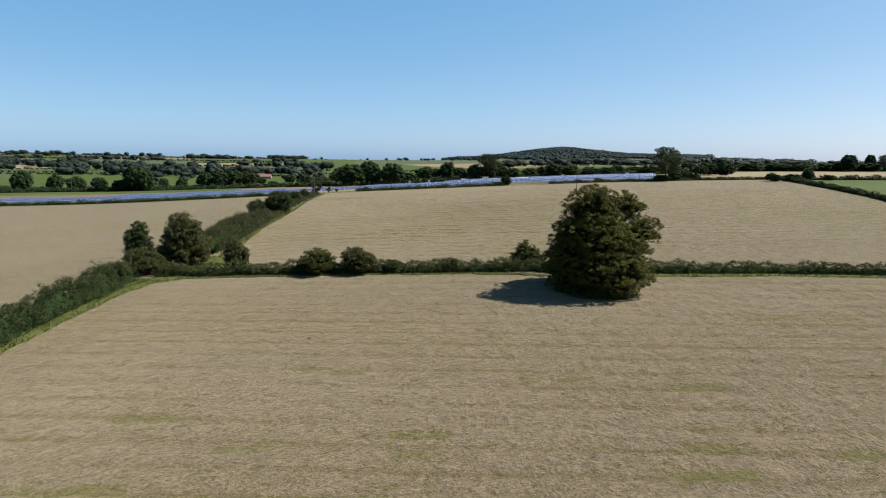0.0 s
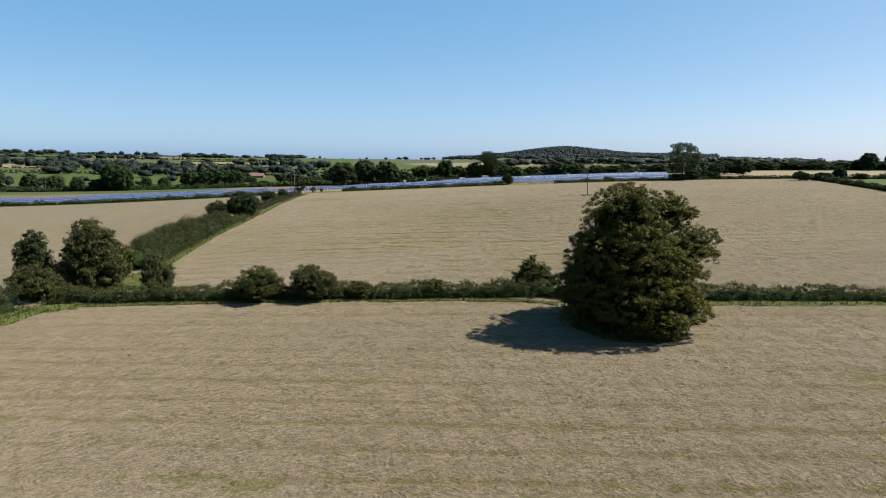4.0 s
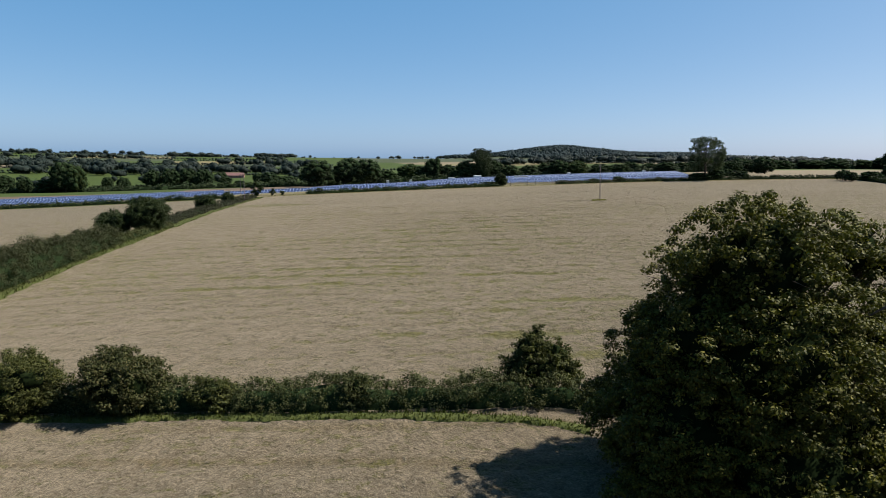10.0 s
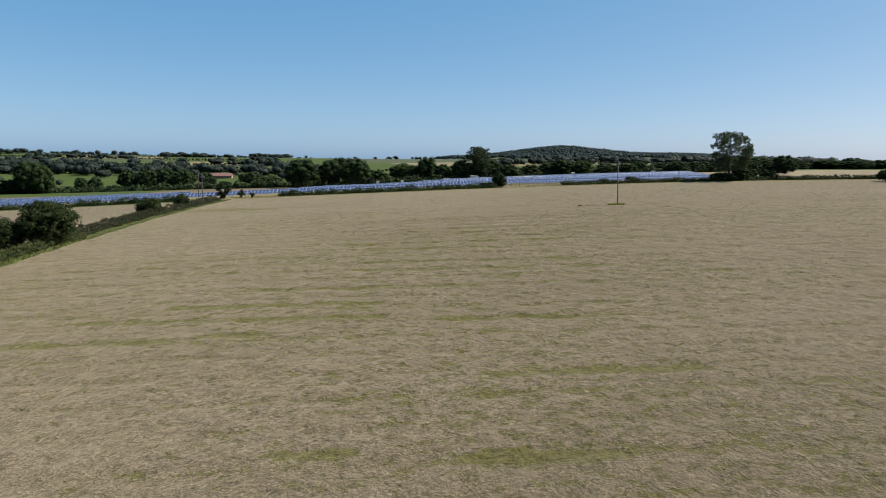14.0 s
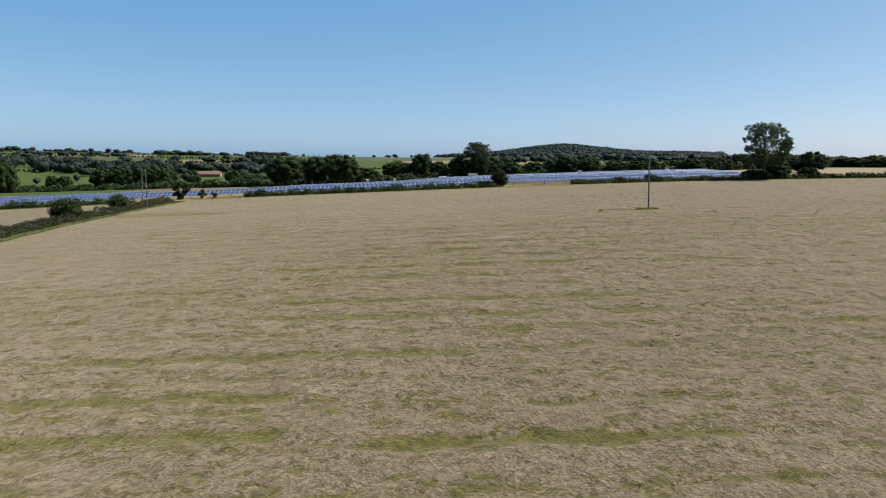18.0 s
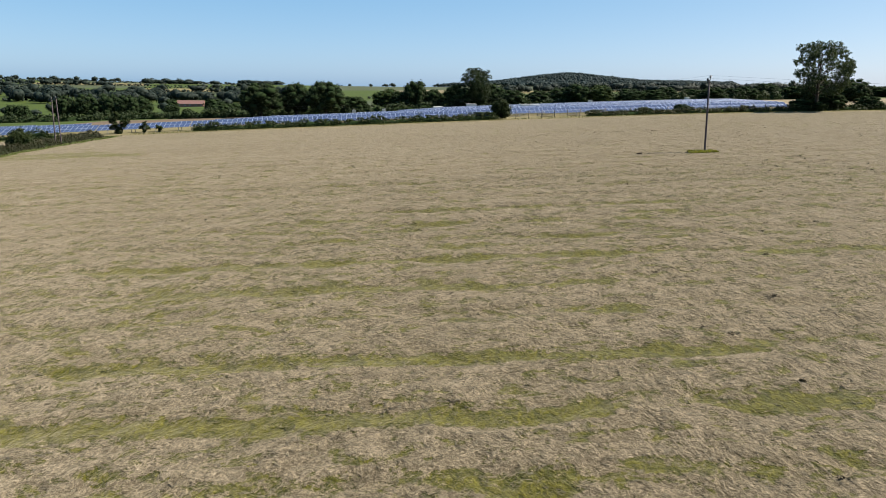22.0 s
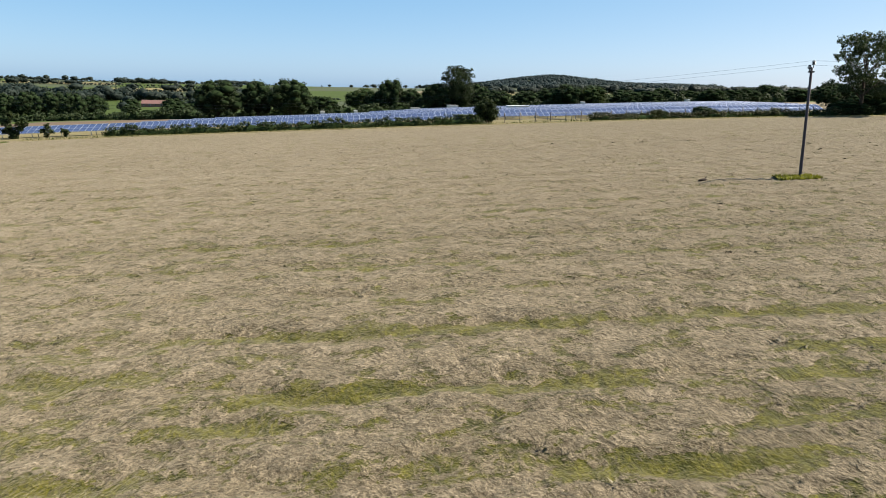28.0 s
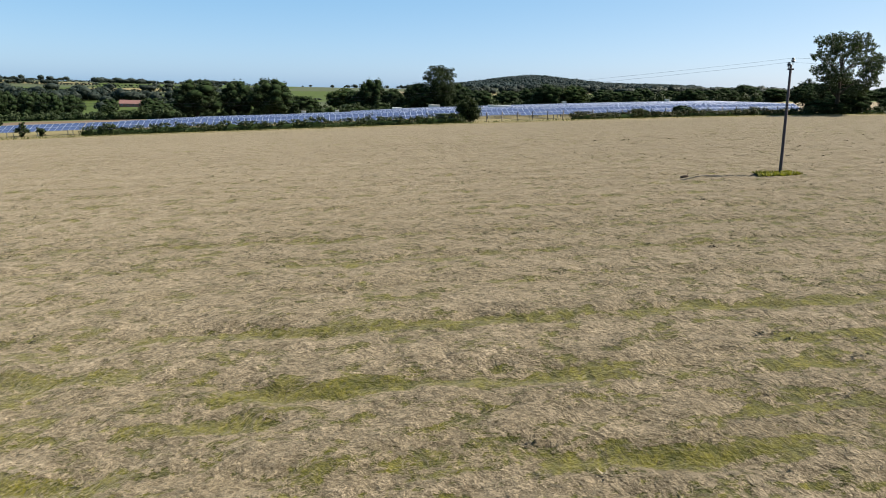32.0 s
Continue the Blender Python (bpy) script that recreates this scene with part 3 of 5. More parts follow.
gx = spaced(0, 80, 0.35, -4600, 4600, 1.1, lambda v: 1.0 if -45 < v < 120 else 1.8 if -62 < v < 172 else 7 if abs(v) < 420 else (26 if abs(v) < 1500 else 200))
gy = spaced(124, 222, 0.35, -400, 4600, 1.1, lambda v: 1.0 if 45 < v < 260 else 1.8 if 40 < v < 300 else 6 if 0 < v < 800 else (20 if 0 < v < 2300 else 200))
X, Y = np.meshgrid(gx, gy)
near = (X > -60) & (X < 170) & (Y > 45) & (Y < 289)
Z = land(X.ravel(), Y.ravel()).reshape(X.shape) + np.where(near, hay_relief(X, Y), 0)
idx = np.arange(X.size).reshape(X.shape)
quads = np.stack([idx[:-1, :-1], idx[:-1, 1:], idx[1:, 1:], idx[1:, :-1]], -1).reshape(-1, 4)
cx, cy = (X[:-1, :-1] + X[1:, 1:]).ravel() / 2, (Y[:-1, :-1] + Y[1:, 1:]).ravel() / 2


def right_hedge_x(y):
    return np.interp(y, [100, 182, 206, 237, 296], [132, 146, 152, 161.5, 182])


def solar_right(y):
    return 124 + 0.42 * (y - 292)


zone = np.zeros(len(cx), np.int32)                                   # 0 hay
zone[(cx > right_hedge_x(cy)) & (cy < 291)] = 1                      # 1 pasture
zone[(cy > 291) & (cy < 428)] = 2                                    # 2 rough grass under the panels
zone[(cy > 291) & (cy < 480) & (cx > solar_right(cy) + 6)] = 3       # 3 stubble
zone[(cy > 350) & (cy < 458) & (cx < 6)] = 1
zone[(cy > 332) & (cy < np.where(cx > -80, 446, 400)) & (cx < 6)] = 4                        # 4 bare strip
zone[(cy > 458) & (cx < 40)] = 1
zone[(cy > 428) & (cx >= 20) & (cx < solar_right(cy) + 6)] = 1
zone[(cy > 480) & (cx > 20)] = 5
# patchwork of far fields
ca, sa = math.cos(0.25), math.sin(0.25)
fu, fv = np.floor((cx * ca + cy * sa) / 175), np.floor((-cx * sa + cy * ca) / 130)
pick = np.abs(np.sin(fu * 12.9898 + fv * 78.233) * 43758.5453) % 1
far = cy > 770
zone[far] = np.where(pick[far] < 0.38, 1, np.where(pick[far] < 0.72, 5, np.where(pick[far] < 0.86, 3, 7)))
zone[(cy > 1250) & (cx > -40) & (cx < 330)] = 5
zone[(cy > 1000) & (cy < 1760) & (cx > 240) & (cx < 1000)] = 5
zone[(cy > 480) & (cy < 790) & (cx > 30) & (cx < 420)] = 1
wood = (np.abs(cx - 640) < 430) & (cy > 1750) & (cy < 2400)
zone[wood] = 6
ground_me = poly_mesh("ground", np.stack([X, Y, Z], -1).reshape(-1, 3), quads, [HAY, PASTURE, ROUGH, STUBBLE, BARE, UPLAND, SCRUB, ROUGH], True)
ground_me.polygons.foreach_set("material_index", zone)
ground_me.attributes.new("lush", "FLOAT", "POINT").data.foreach_set("value", green_strip(X, Y).ravel().astype(np.float32))
thing("ground", "mown hay fields rolling to green pasture and distant hills", "field", me=ground_me, kind="structure")


def blades(rng, px, py, pz, tall, mat, wide=0.05, lean=0.45):
    k = len(px)
    P = np.stack([px, py, pz], 1)
    a = rng.uniform(0, 2 * np.pi, k)
    t = np.stack([np.cos(a), np.sin(a), np.zeros(k)], 1)
    h = tall * rng.uniform(0.45, 1.3, (k, 1))
    tip = P + rng.normal(0, lean, (k, 3)) * h * (1, 1, 0) + np.array((0, 0, 1)) * h
    w = wide * rng.uniform(0.7, 1.5, (k, 1))
    V = np.stack([P - t * w, P + t * w, tip], 1).reshape(-1, 3)
    return poly_mesh("blades", V, np.arange(3 * k).reshape(k, 3), mat)


# tossed wisps of hay that lie over the mown field, thickest where it is seen from close by
rng = np.random.default_rng(5)
LOCK = 7                             # strands that lie together in one wisp
sx_, sy_ = [], []
for y0, y1, wide, count in ((44, 104, 34, 30000), (113, 150, 24, 34000), (150, 182, 20, 90000), (182, 193, 15, 80000), (193, 206, 22, 60000), (206, 250, 36, 44000)):
    y = rng.uniform(y0, y1, count // LOCK)
    sy_.append(y); sx_.append(0.2 * y - 1.5 + rng.normal(0, 1, count // LOCK) * wide)
sx_, sy_ = np.concatenate(sx_), np.concatenate(sy_)
heap = lattice_noise(0.9 * sx_ + 0.3 * sy_, 1.0 * sy_) * 0.6 + lattice_noise(2.1 * sx_ + 11, 2.4 * sy_) * 0.5
ok = ((sx_ - 32) ** 2 + (sy_ - 95) ** 2 > 100) & (np.abs(sy_ - (109.5 - 0.1 * sx_)) > 4.6) & (sx_ > -23) & (heap > 0.36) & (green_strip(sx_, sy_) < 0.3 + 1.2 * rng.random(len(sx_)))
sx_, sy_, heap = sx_[ok], sy_[ok], heap[ok]
a_ = -0.5 + 2.6 * (lattice_noise(0.16 * sx_ + 5, 0.16 * sy_) - 0.5) + rng.normal(0, 1.1, len(sx_))
lift_ = np.repeat(heap * rng.uniform(0.012, 0.06, len(sx_)) * np.where(sy_ < 108, 0.5, np.interp(sy_, [113, 170, 186], [0.55, 0.5, 0.45])), LOCK)
gap_ = np.interp(np.repeat(sy_, LOCK), [46, 104, 113, 175, 186, 210], [0.05, 0.05, 0.035, 0.03, 0.02, 0.035])
sx_, sy_, a_, heap = (np.repeat(v, LOCK) for v in (sx_, sy_, a_, heap))
n_ = len(sx_)
slide_, across_ = rng.normal(0, 0.06, n_), rng.normal(0, 1, n_) * gap_
sx_, sy_ = sx_ + np.cos(a_) * slide_ - np.sin(a_) * across_, sy_ + np.sin(a_) * slide_ + np.cos(a_) * across_
a_ = a_ + rng.normal(0, 0.22, n_)
thick_ = np.interp(sy_, [46, 104, 113, 175, 186, 200, 230], [1.2, 1.2, 0.8, 0.6, 0.36, 0.5, 0.9])[:, None]
size_ = np.interp(sy_, [46, 120, 175, 186, 210], [1.2, 0.9, 0.75, 0.55, 0.8])[:, None]
T_ = np.stack([np.cos(a_), np.sin(a_), rng.normal(0.0, 0.05, n_)], 1) * rng.uniform(0.08, 0.22, (n_, 1)) * size_
W_ = unit(np.cross(T_, (0, 0, 1))) * rng.uniform(0.005, 0.015, (n_, 1)) * thick_ + np.array((0, 0, 1)) * rng.normal(0, 0.006, (n_, 1)) * thick_
P_ = np.stack([sx_, sy_, land(sx_, sy_) + hay_relief(sx_, sy_) + 0.005], 1)
bow = T_[:, [1, 0, 2]] * (1, -1, 0) * rng.normal(0, 0.2, (n_, 1)) + np.array((0, 0, 1)) * (lift_ * rng.uniform(0.6, 1.2, n_))[:, None] * size_
V_ = np.stack([P_ - T_, P_ + bow - W_, P_ + T_, P_ + bow + W_], 1).reshape(-1, 3)
# upright tufts left by the mower
ty_ = 3.5 * np.round(rng.uniform(50, 255, 3200) / 3.5) + rng.normal(0, 0.7, 3200)
tx_ = 0.2 * ty_ + rng.uniform(-42, 60, 3200)
ok = ((tx_ - 32) ** 2 + (ty_ - 95) ** 2 > 110) & (np.abs(ty_ - (109.5 - 0.1 * tx_)) > 3.6) & (tx_ > -22)
tx_, ty_ = np.repeat(tx_[ok], 9), np.repeat(ty_[ok], 9)
tuft = blades(rng, tx_ + rng.normal(0, 0.10, len(tx_)), ty_ + rng.normal(0, 0.06, len(tx_)), land(tx_, ty_) - 0.02, 0.07, STRAW, 0.03, 1.3)
clod_x = rng.uniform(38, 96, 90)
clod_y = rng.uniform(150, 250, 90)
clod_x = np.where(clod_x - 0.2 * clod_y < 6, clod_x + 30, clod_x)
size_c = np.repeat(rng.uniform(0.35, 1.05, 90), 26)
ux, uy = np.repeat(clod_x, 26), np.repeat(clod_y, 26)
ux, uy = ux + rng.normal(0, 0.13, len(ux)) * size_c, uy + rng.normal(0, 0.09, len(ux)) * size_c
thing("dark_clump", "small dark clumps of rotted hay on stubble", "hay", me=blades(rng, ux, uy, land(ux, uy) + hay_relief(ux, uy) - 0.02, 0.085, CLOD, 0.03, 1.2), kind="stuff")
thing("hay_tuft", "small upright tufts of dry uncut hay", "hay", me=tuft, kind="stuff")
thing("hay_wisp", "tossed wisps of pale hay over the mown field", "hay", me=poly_mesh("hay_wisp", V_, np.arange(4 * n_).reshape(-1, 4), STRAW), kind="stuff")


# ---- hedges and verges ----
def along(points, step):
    p = np.array(points, float)
    d = np.concatenate([[0], np.cumsum(np.hypot(*np.diff(p, axis=0).T))])
    s = np.arange(0, d[-1] + step * 0.5, step)
    q = np.stack([np.interp(s, d, p[:, 0]), np.interp(s, d, p[:, 1])], 1)
    t = unit(np.gradient(q, axis=0))
    return q, np.stack([t[:, 1], -t[:, 0]], 1), s


def wobble(s, seed, a=1.0):
    return a * (0.5 * np.sin(s * 0.55 + seed) + 0.3 * np.sin(s * 1.3 + 2.1 * seed) + 0.2 * np.sin(s * 2.9 + 3.7 * seed))


def hedge(name, label, points, width, height, seed, mat, clumps=5.0, clump=0.42, count=26, length=0.16, leaf=0.10, vary=0.2, crowns=0.0, group="field hedges"):
    """A hedge: rounded leafy bank along a line; height: one, or several from end to end; clumps per metre of length."""
    rng = np.random.default_rng(seed)
    height = height if isinstance(height, tuple) else (height, height)
    q, side, s = along(points, 0.7)
    a = np.linspace(-0.15, math.pi + 0.15, 9)
    hw = width / 2 * (1 + wobble(s, seed, vary)); hh = np.interp(s / s[-1], np.linspace(0, 1, len(height)), height) * (1 + wobble(s, seed + 5, vary))
    if crowns:
        hh = hh * (1 - 0.17 + 0.34 * np.abs(np.sin(s * math.pi / crowns + 0.5 * np.sin(s * 0.31 + seed))) ** 0.7)
    z0 = land(q[:, 0], q[:, 1])
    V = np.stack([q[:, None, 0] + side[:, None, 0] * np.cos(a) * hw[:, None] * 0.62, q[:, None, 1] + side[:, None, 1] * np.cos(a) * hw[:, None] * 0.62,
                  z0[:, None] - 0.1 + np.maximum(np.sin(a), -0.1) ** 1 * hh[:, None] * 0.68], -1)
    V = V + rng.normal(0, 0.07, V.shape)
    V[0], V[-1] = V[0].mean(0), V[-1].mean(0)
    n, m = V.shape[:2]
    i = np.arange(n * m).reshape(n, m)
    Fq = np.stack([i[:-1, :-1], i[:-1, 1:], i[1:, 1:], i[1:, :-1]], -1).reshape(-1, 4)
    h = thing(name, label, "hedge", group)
    # sheet under the leaves, coloured dark to stand for shade
    part("thicket", poly_mesh("thicket", V.reshape(-1, 3), Fq, HEDGE_SHADE), h, "dark inner sheet with the hedge shade painted in")
    k = int(clumps * 1.9 * s[-1])
    u, ang = rng.uniform(0, s[-1], k), rng.uniform(0.0, math.pi, k)
    px, py = np.interp(u, s, q[:, 0]), np.interp(u, s, q[:, 1])
    sx, sy = np.interp(u, s, side[:, 0]), np.interp(u, s, side[:, 1])
    w, hgt = np.interp(u, s, hw), np.interp(u, s, hh)
    c = np.cos(ang); c = np.sign(c) * np.abs(c) ** 0.8
    r = rng.uniform(0.8, 1.02, k) + 0.15 * np.sin(u * 6.3 / (width + height[0]) * 2 + 2.2 * np.sin(ang * 2 + seed)) * np.cos(u * 0.83 + 3 * ang + seed)
    C = np.stack([px + sx * c * w * r, py + sy * c * w * r, land(px, py) + 0.05 + np.sin(ang) ** 0.8 * hgt * r], 1)
    Vl, Fl = spray(rng, C, clump * rng.uniform(0.55, 1.3, k), count, length, leaf, 0.75, 0.35, 0.3)
    part("foliage", poly_mesh("foliage", Vl, Fl, mat), h)
    return h


def verge(name, label, points, width, seed, tall=0.35, per_m2=30, mat=BLADE, turf=VERGE):
    """A strip of long grass along a line: a draped turf and its blades."""
    rng = np.random.default_rng(seed)
    q, side, s = along(points, 0.8)
    hw = width / 2 * (1 + wobble(s, seed, 0.22))
    a = np.linspace(-1, 1, 7)
    gx_, gy_ = q[:, None, 0] + side[:, None, 0] * a * hw[:, None], q[:, None, 1] + side[:, None, 1] * a * hw[:, None]
    gz_ = land(gx_.ravel(), gy_.ravel()).reshape(gx_.shape) + 0.20 * (1 - a ** 6) - 0.06
    V = np.stack([gx_, gy_, gz_], -1)
    n, m = V.shape[:2]
    i = np.arange(n * m).reshape(n, m)
    Fq = np.stack([i[:-1, :-1], i[:-1, 1:], i[1:, 1:], i[1:, :-1]], -1).reshape(-1, 4)
    v = thing(name, label, "grass", me=poly_mesh(name, V.reshape(-1, 3), Fq, turf, True), kind="stuff")
    k = int(per_m2 * width * s[-1])
    u = rng.uniform(0, s[-1], k)
    off = rng.uniform(-1.06, 1.06, k) * np.interp(u, s, hw)
    px, py = np.interp(u, s, q[:, 0]) + np.interp(u, s, side[:, 0]) * off, np.interp(u, s, q[:, 1]) + np.interp(u, s, side[:, 1]) * off
    part("blades", blades(rng, px, py, land(px, py) + 0.05, tall, mat), v)
    return v


CROSS_W = [(-34.5, 113.0), (-31, 112.6), (-22, 112.0), (-10, 110.8), (5, 109.3), (24, 107.6), (30, 106)]
CROSS_E = [(38, 104.5), (48, 102.6), (62, 100.8), (80, 97.8), (132, 89)]
hedge("hedge", "low grey-green bramble hedge crossing the mown field", CROSS_W, 2.8, 1.8, 3, BRAMBLE, 22, 0.42, 28, 0.14, 0.09, 0.3)
hedge("hedge", "low dark bramble hedge beyond the big tree", CROSS_E, 2.6, 1.6, 4, BRAMBLE, 14, 0.45, 22, 0.17, 0.11, 0.3)
verge("verge_grass", "long green grass along the foot of the hedge", [(-31, 110.2), (-10, 109.1), (5, 107.7), (17, 106.3), (23, 105.0), (27, 103.0)], 0.95, 6, 0.28, 60)
verge("verge_grass", "green grass where the two hedges meet", [(-39.5, 105.5), (-36.5, 109.5), (-30, 110.6)], 3.4, 53, 0.35, 24)
verge("verge_grass", "short green grass in the gateway corner", [(-36, 115.4), (-30.5, 116.6), (-28.2, 120.5), (-28.0, 129)], 5.2, 52, 0.22, 24)
verge("verge_grass", "long green grass under the hedge beyond the tree", [(42, 101.2), (60, 99.6), (80, 96.2), (104, 92.4), (130, 88)], 1.6, 7, 0.4, 22)
hedge("hedge", "tall dark hawthorn hedge between two hay fields", [(-43.5, 55), (-43.2, 77), (-41.6, 90), (-39.6, 103), (-38.5, 110)], 4.0, 3.3, 8, DARK_LEAF, 14, 0.75, 36, 0.2, 0.12, 0.25, 4.4)
verge("verge_grass", "green grassy margin beside the tall hedge", [(-41.5, 50), (-41.3, 77), (-39.6, 88), (-37.6, 100), (-34.5, 109.5)], 2.6, 9, 0.35, 20)
hedge("hedge", "tall dense dark hedge along the upper hay field", [(-31.2, 131.5), (-31.0, 137), (-30.2, 150), (-29.2, 164), (-28.4, 178)], 5.2, (3.8, 4.1, 3.9, 3.1, 2.5), 10, HEDGE_LEAF, 15, 0.8, 58, 0.16, 0.11, 0.22, 5.2)
hedge("hedge", "low bramble bank below the dark thorn tree", [(-27.4, 176), (-26.6, 184), (-25.6, 190), (-25.0, 197)], 2.6, 1.3, 27, BRAMBLE, 8, 0.5, 26, 0.2, 0.13, 0.35)
verge("verge_grass", "bright green margin beside the dense hedge", [(-27.4, 126), (-27.8, 136), (-27.6, 150), (-27.0, 165), (-25.0, 182), (-24.3, 196)], 2.2, 11, 0.35, 20)
hedge("hedge", "low straggling dark bramble hedge between hay fields", [(-26.6, 198), (-26.6, 215), (-26.0, 232), (-25.0, 250), (-24.2, 268), (-24.4, 284)], 3.6, 1.0, 12, BRIAR, 11, 0.5, 22, 0.22, 0.13, 0.5)
verge("verge_grass", "green grassy margin beside the straggling hedge", [(-24.2, 196), (-24.0, 230), (-22.6, 262), (-21.6, 287)], 2.8, 13, 0.2, 20, BLADE, VERGE)
hedge("hedge", "low dark hedge in front of the solar panels", [(-8, 292.7), (0, 292.8), (20, 293.2), (36, 293.6), (50, 293), (56.5, 293.4)], 2.2, 1.4, 14, DARK_LEAF, 5, 0.65, 16, 0.34, 0.22, 0.4)
hedge("hedge", "low scrubby hedge by the wire fence", [(76, 293), (92, 293), (108, 292.5), (124, 291)], 2.4, 1.1, 15, HEDGE_LEAF, 6, 0.6, 20, 0.3, 0.2, 0.4)
hedge("hedge", "low dark hedge at the far end of a hay field", [(-300, 291), (-200, 291), (-120, 292), (-60, 292), (-34, 291)], 2.2, 1.5, 16, DARK_LEAF, 2.6, 0.8, 12, 0.45, 0.3, 0.4)
hedge("hedge", "clipped low hedge along the far field edge", [(124, 291), (150, 291.5), (182, 292)], 1.8, 1.3, 17, DARK_LEAF, 6, 0.6, 16, 0.35, 0.22, 0.2)
hedge("hedge", "dark bushy hedge bounding the green pasture", [(140, 150), (147, 182), (153, 206), (162.5, 237), (171, 262), (182, 292)], 2.0, 1.5, 18, DARK_LEAF, 5, 0.65, 14, 0.4, 0.25, 0.35)
hedge("hedge", "low dark hedge behind the green pasture", [(184, 288), (230, 285), (300, 281), (400, 276)], 2.2, 1.8, 19, DARK_LEAF, 3.5, 0.7, 14, 0.45, 0.3, 0.35)
for seed, width, tall, line in ((22, 4, 2.4, [(-262, 459), (-200, 463), (-150, 458), (-96, 470), (-60, 468)]), (23, 5, 3.0, [(-58, 452), (-24, 440), (20, 436), (62, 440), (110, 452)]), (24, 5, 3.2, [(110, 452), (150, 458), (206, 466), (246, 478)]),
                                (25, 5, 3.6, [(236, 505), (300, 522), (370, 520), (430, 528), (500, 524)]), (26, 4, 2.4, [(-300, 560), (-220, 545), (-150, 560), (-96, 548)])):
    hedge("scrub", "uneven dark scrub and brambles under field trees", line, width, tall, seed, FIELD_LEAF, 2.2, 1.3, 18, 0.8, 0.55, 0.6)
verge("verge_grass", "rough grass at the top of the hay field", [(-20, 290), (10, 290.6), (45, 290.6), (75, 290.4), (100, 290), (124, 289.4), (150, 289.6), (180, 290)], 2.6, 20, 0.4, 7, BLADE, ROUGH)
verge("verge_grass", "green grass at the foot of the far dark hedge", [(-300, 289), (-120, 290), (-30, 289.5)], 1.6, 21, 0.35, 3)


# ---- bushes and the big tree ----
def bush(name, label, x, y, height, width, seed, mat, blobs=None, length=0.16, leaf=0.10, per_area=2.2, clump=0.42, count=40, category="bush", group=""):
    rng = np.random.default_rng(seed)
    if blobs is None:
        w, h = width / 2, height
        blobs = [(0, 0, h * 0.52, w * 0.8, w * 0.8, h * 0.46)]
        for i in range(6):
            a = i * 1.05 + rng.uniform(0, 0.6)
            blobs.append((math.cos(a) * w * 0.5, math.sin(a) * w * 0.5, h * rng.uniform(0.3, 0.66), w * 0.5, w * 0.5, h * 0.3))
    ob = thing(name, label, category, group, pose(x, y, ground(x, y) - 0.05))
    paths = []
    for b in blobs:
        paths.append([(0.1 * rng.normal(), 0.1 * rng.normal(), 0, 0.07 * height / 4), (b[0] * 0.4, b[1] * 0.4, b[2] * 0.5, 0.05 * height / 4), (b[0], b[1], b[2], 0.02)])
    V, Fq = limb_arrays(paths, 5)
    part("thicket", poly_mesh("thicket", V, Fq, BARK), ob, "grey-brown branching stems")
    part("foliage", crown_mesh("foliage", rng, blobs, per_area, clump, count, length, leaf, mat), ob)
    return ob


bush("hawthorn_bush", "rounded green hawthorn bush growing in the hedge", -9.3, 110.2, 4.1, 6.0, 31, THORN_LEAF, None, 0.16, 0.08, 3.0, 0.4, 46)
bush("elder_bush", "rounded rust-tinged bush growing in the hedge", -2.6, 109.9, 4.1, 5.6, 32, RUST_LEAF, None, 0.17, 0.11, 3.0, 0.42, 42)
bush("small_bush", "small bright leafy sapling clump in the hedge", 3.2, 109.2, 2.3, 3.0, 33, THORN_LEAF, None, 0.18, 0.11, 2.5, 0.35, 30)
bush("small_bush", "small tuft of shrub rising over the hedge", 12.6, 108.4, 2.4, 1.6, 34, THORN_LEAF, None, 0.14, 0.09, 2.5, 0.3, 30)
bush("elder_bush", "upright dark elder bush beside the big tree", 24.8, 109.0, 4.7, 4.4, 35, THORN_LEAF,
     [(0, 0, 1.8, 1.9, 1.6, 1.5), (-0.6, 0, 3.2, 1.15, 1.0, 1.0), (-0.2, 0.2, 3.9, 0.6, 0.6, 0.8), (0.9, 0, 2.9, 0.8, 0.8, 0.9), (1.7, 0.1, 2.5, 0.6, 0.7, 0.8), (2.0, 0, 1.4, 1.1, 0.9, 0.9), (-1.7, 0.1, 1.6, 1.0, 1.0, 1.1)], 0.17, 0.1, 3.2, 0.34, 36)
bush("field_maple", "broad dense dark field maple by the gateway", -32.5, 119.5, 9.3, 9.6, 36, RUST_LEAF,
     [(0, 0, 2.8, 3.6, 3.6, 2.8), (0.2, 0, 5.2, 3.0, 3.0, 2.6), (-0.3, 0.2, 7.4, 1.9, 1.9, 1.9), (2.2, -0.6, 3.6, 1.9, 1.9, 1.8), (-2.3, -0.4, 3.2, 1.7, 1.7, 1.9), (1.6, 0.4, 6.6, 1.3, 1.3, 1.5), (-1.7, 0.3, 5.9, 1.2, 1.2, 1.4), (2.6, 0.2, 2.6, 1.4, 1.4, 1.5)], 0.24, 0.17, 1.5, 0.65, 46, "tree")
bush("field_maple", "smaller dark maple at the hedge corner", -40.0, 119.8, 7.9, 5.2, 37, DARK_LEAF,
     [(0, 0, 2.6, 2.2, 2.2, 2.4), (-0.2, 0, 4.8, 1.9, 1.9, 2.2), (0.2, 0.2, 6.6, 1.2, 1.2, 1.5), (1.2, 0, 3.4, 1.1, 1.1, 1.3), (-1.3, 0, 5.6, 0.9, 0.9, 1.1)], 0.24, 0.16, 1.6, 0.6, 44, "tree")
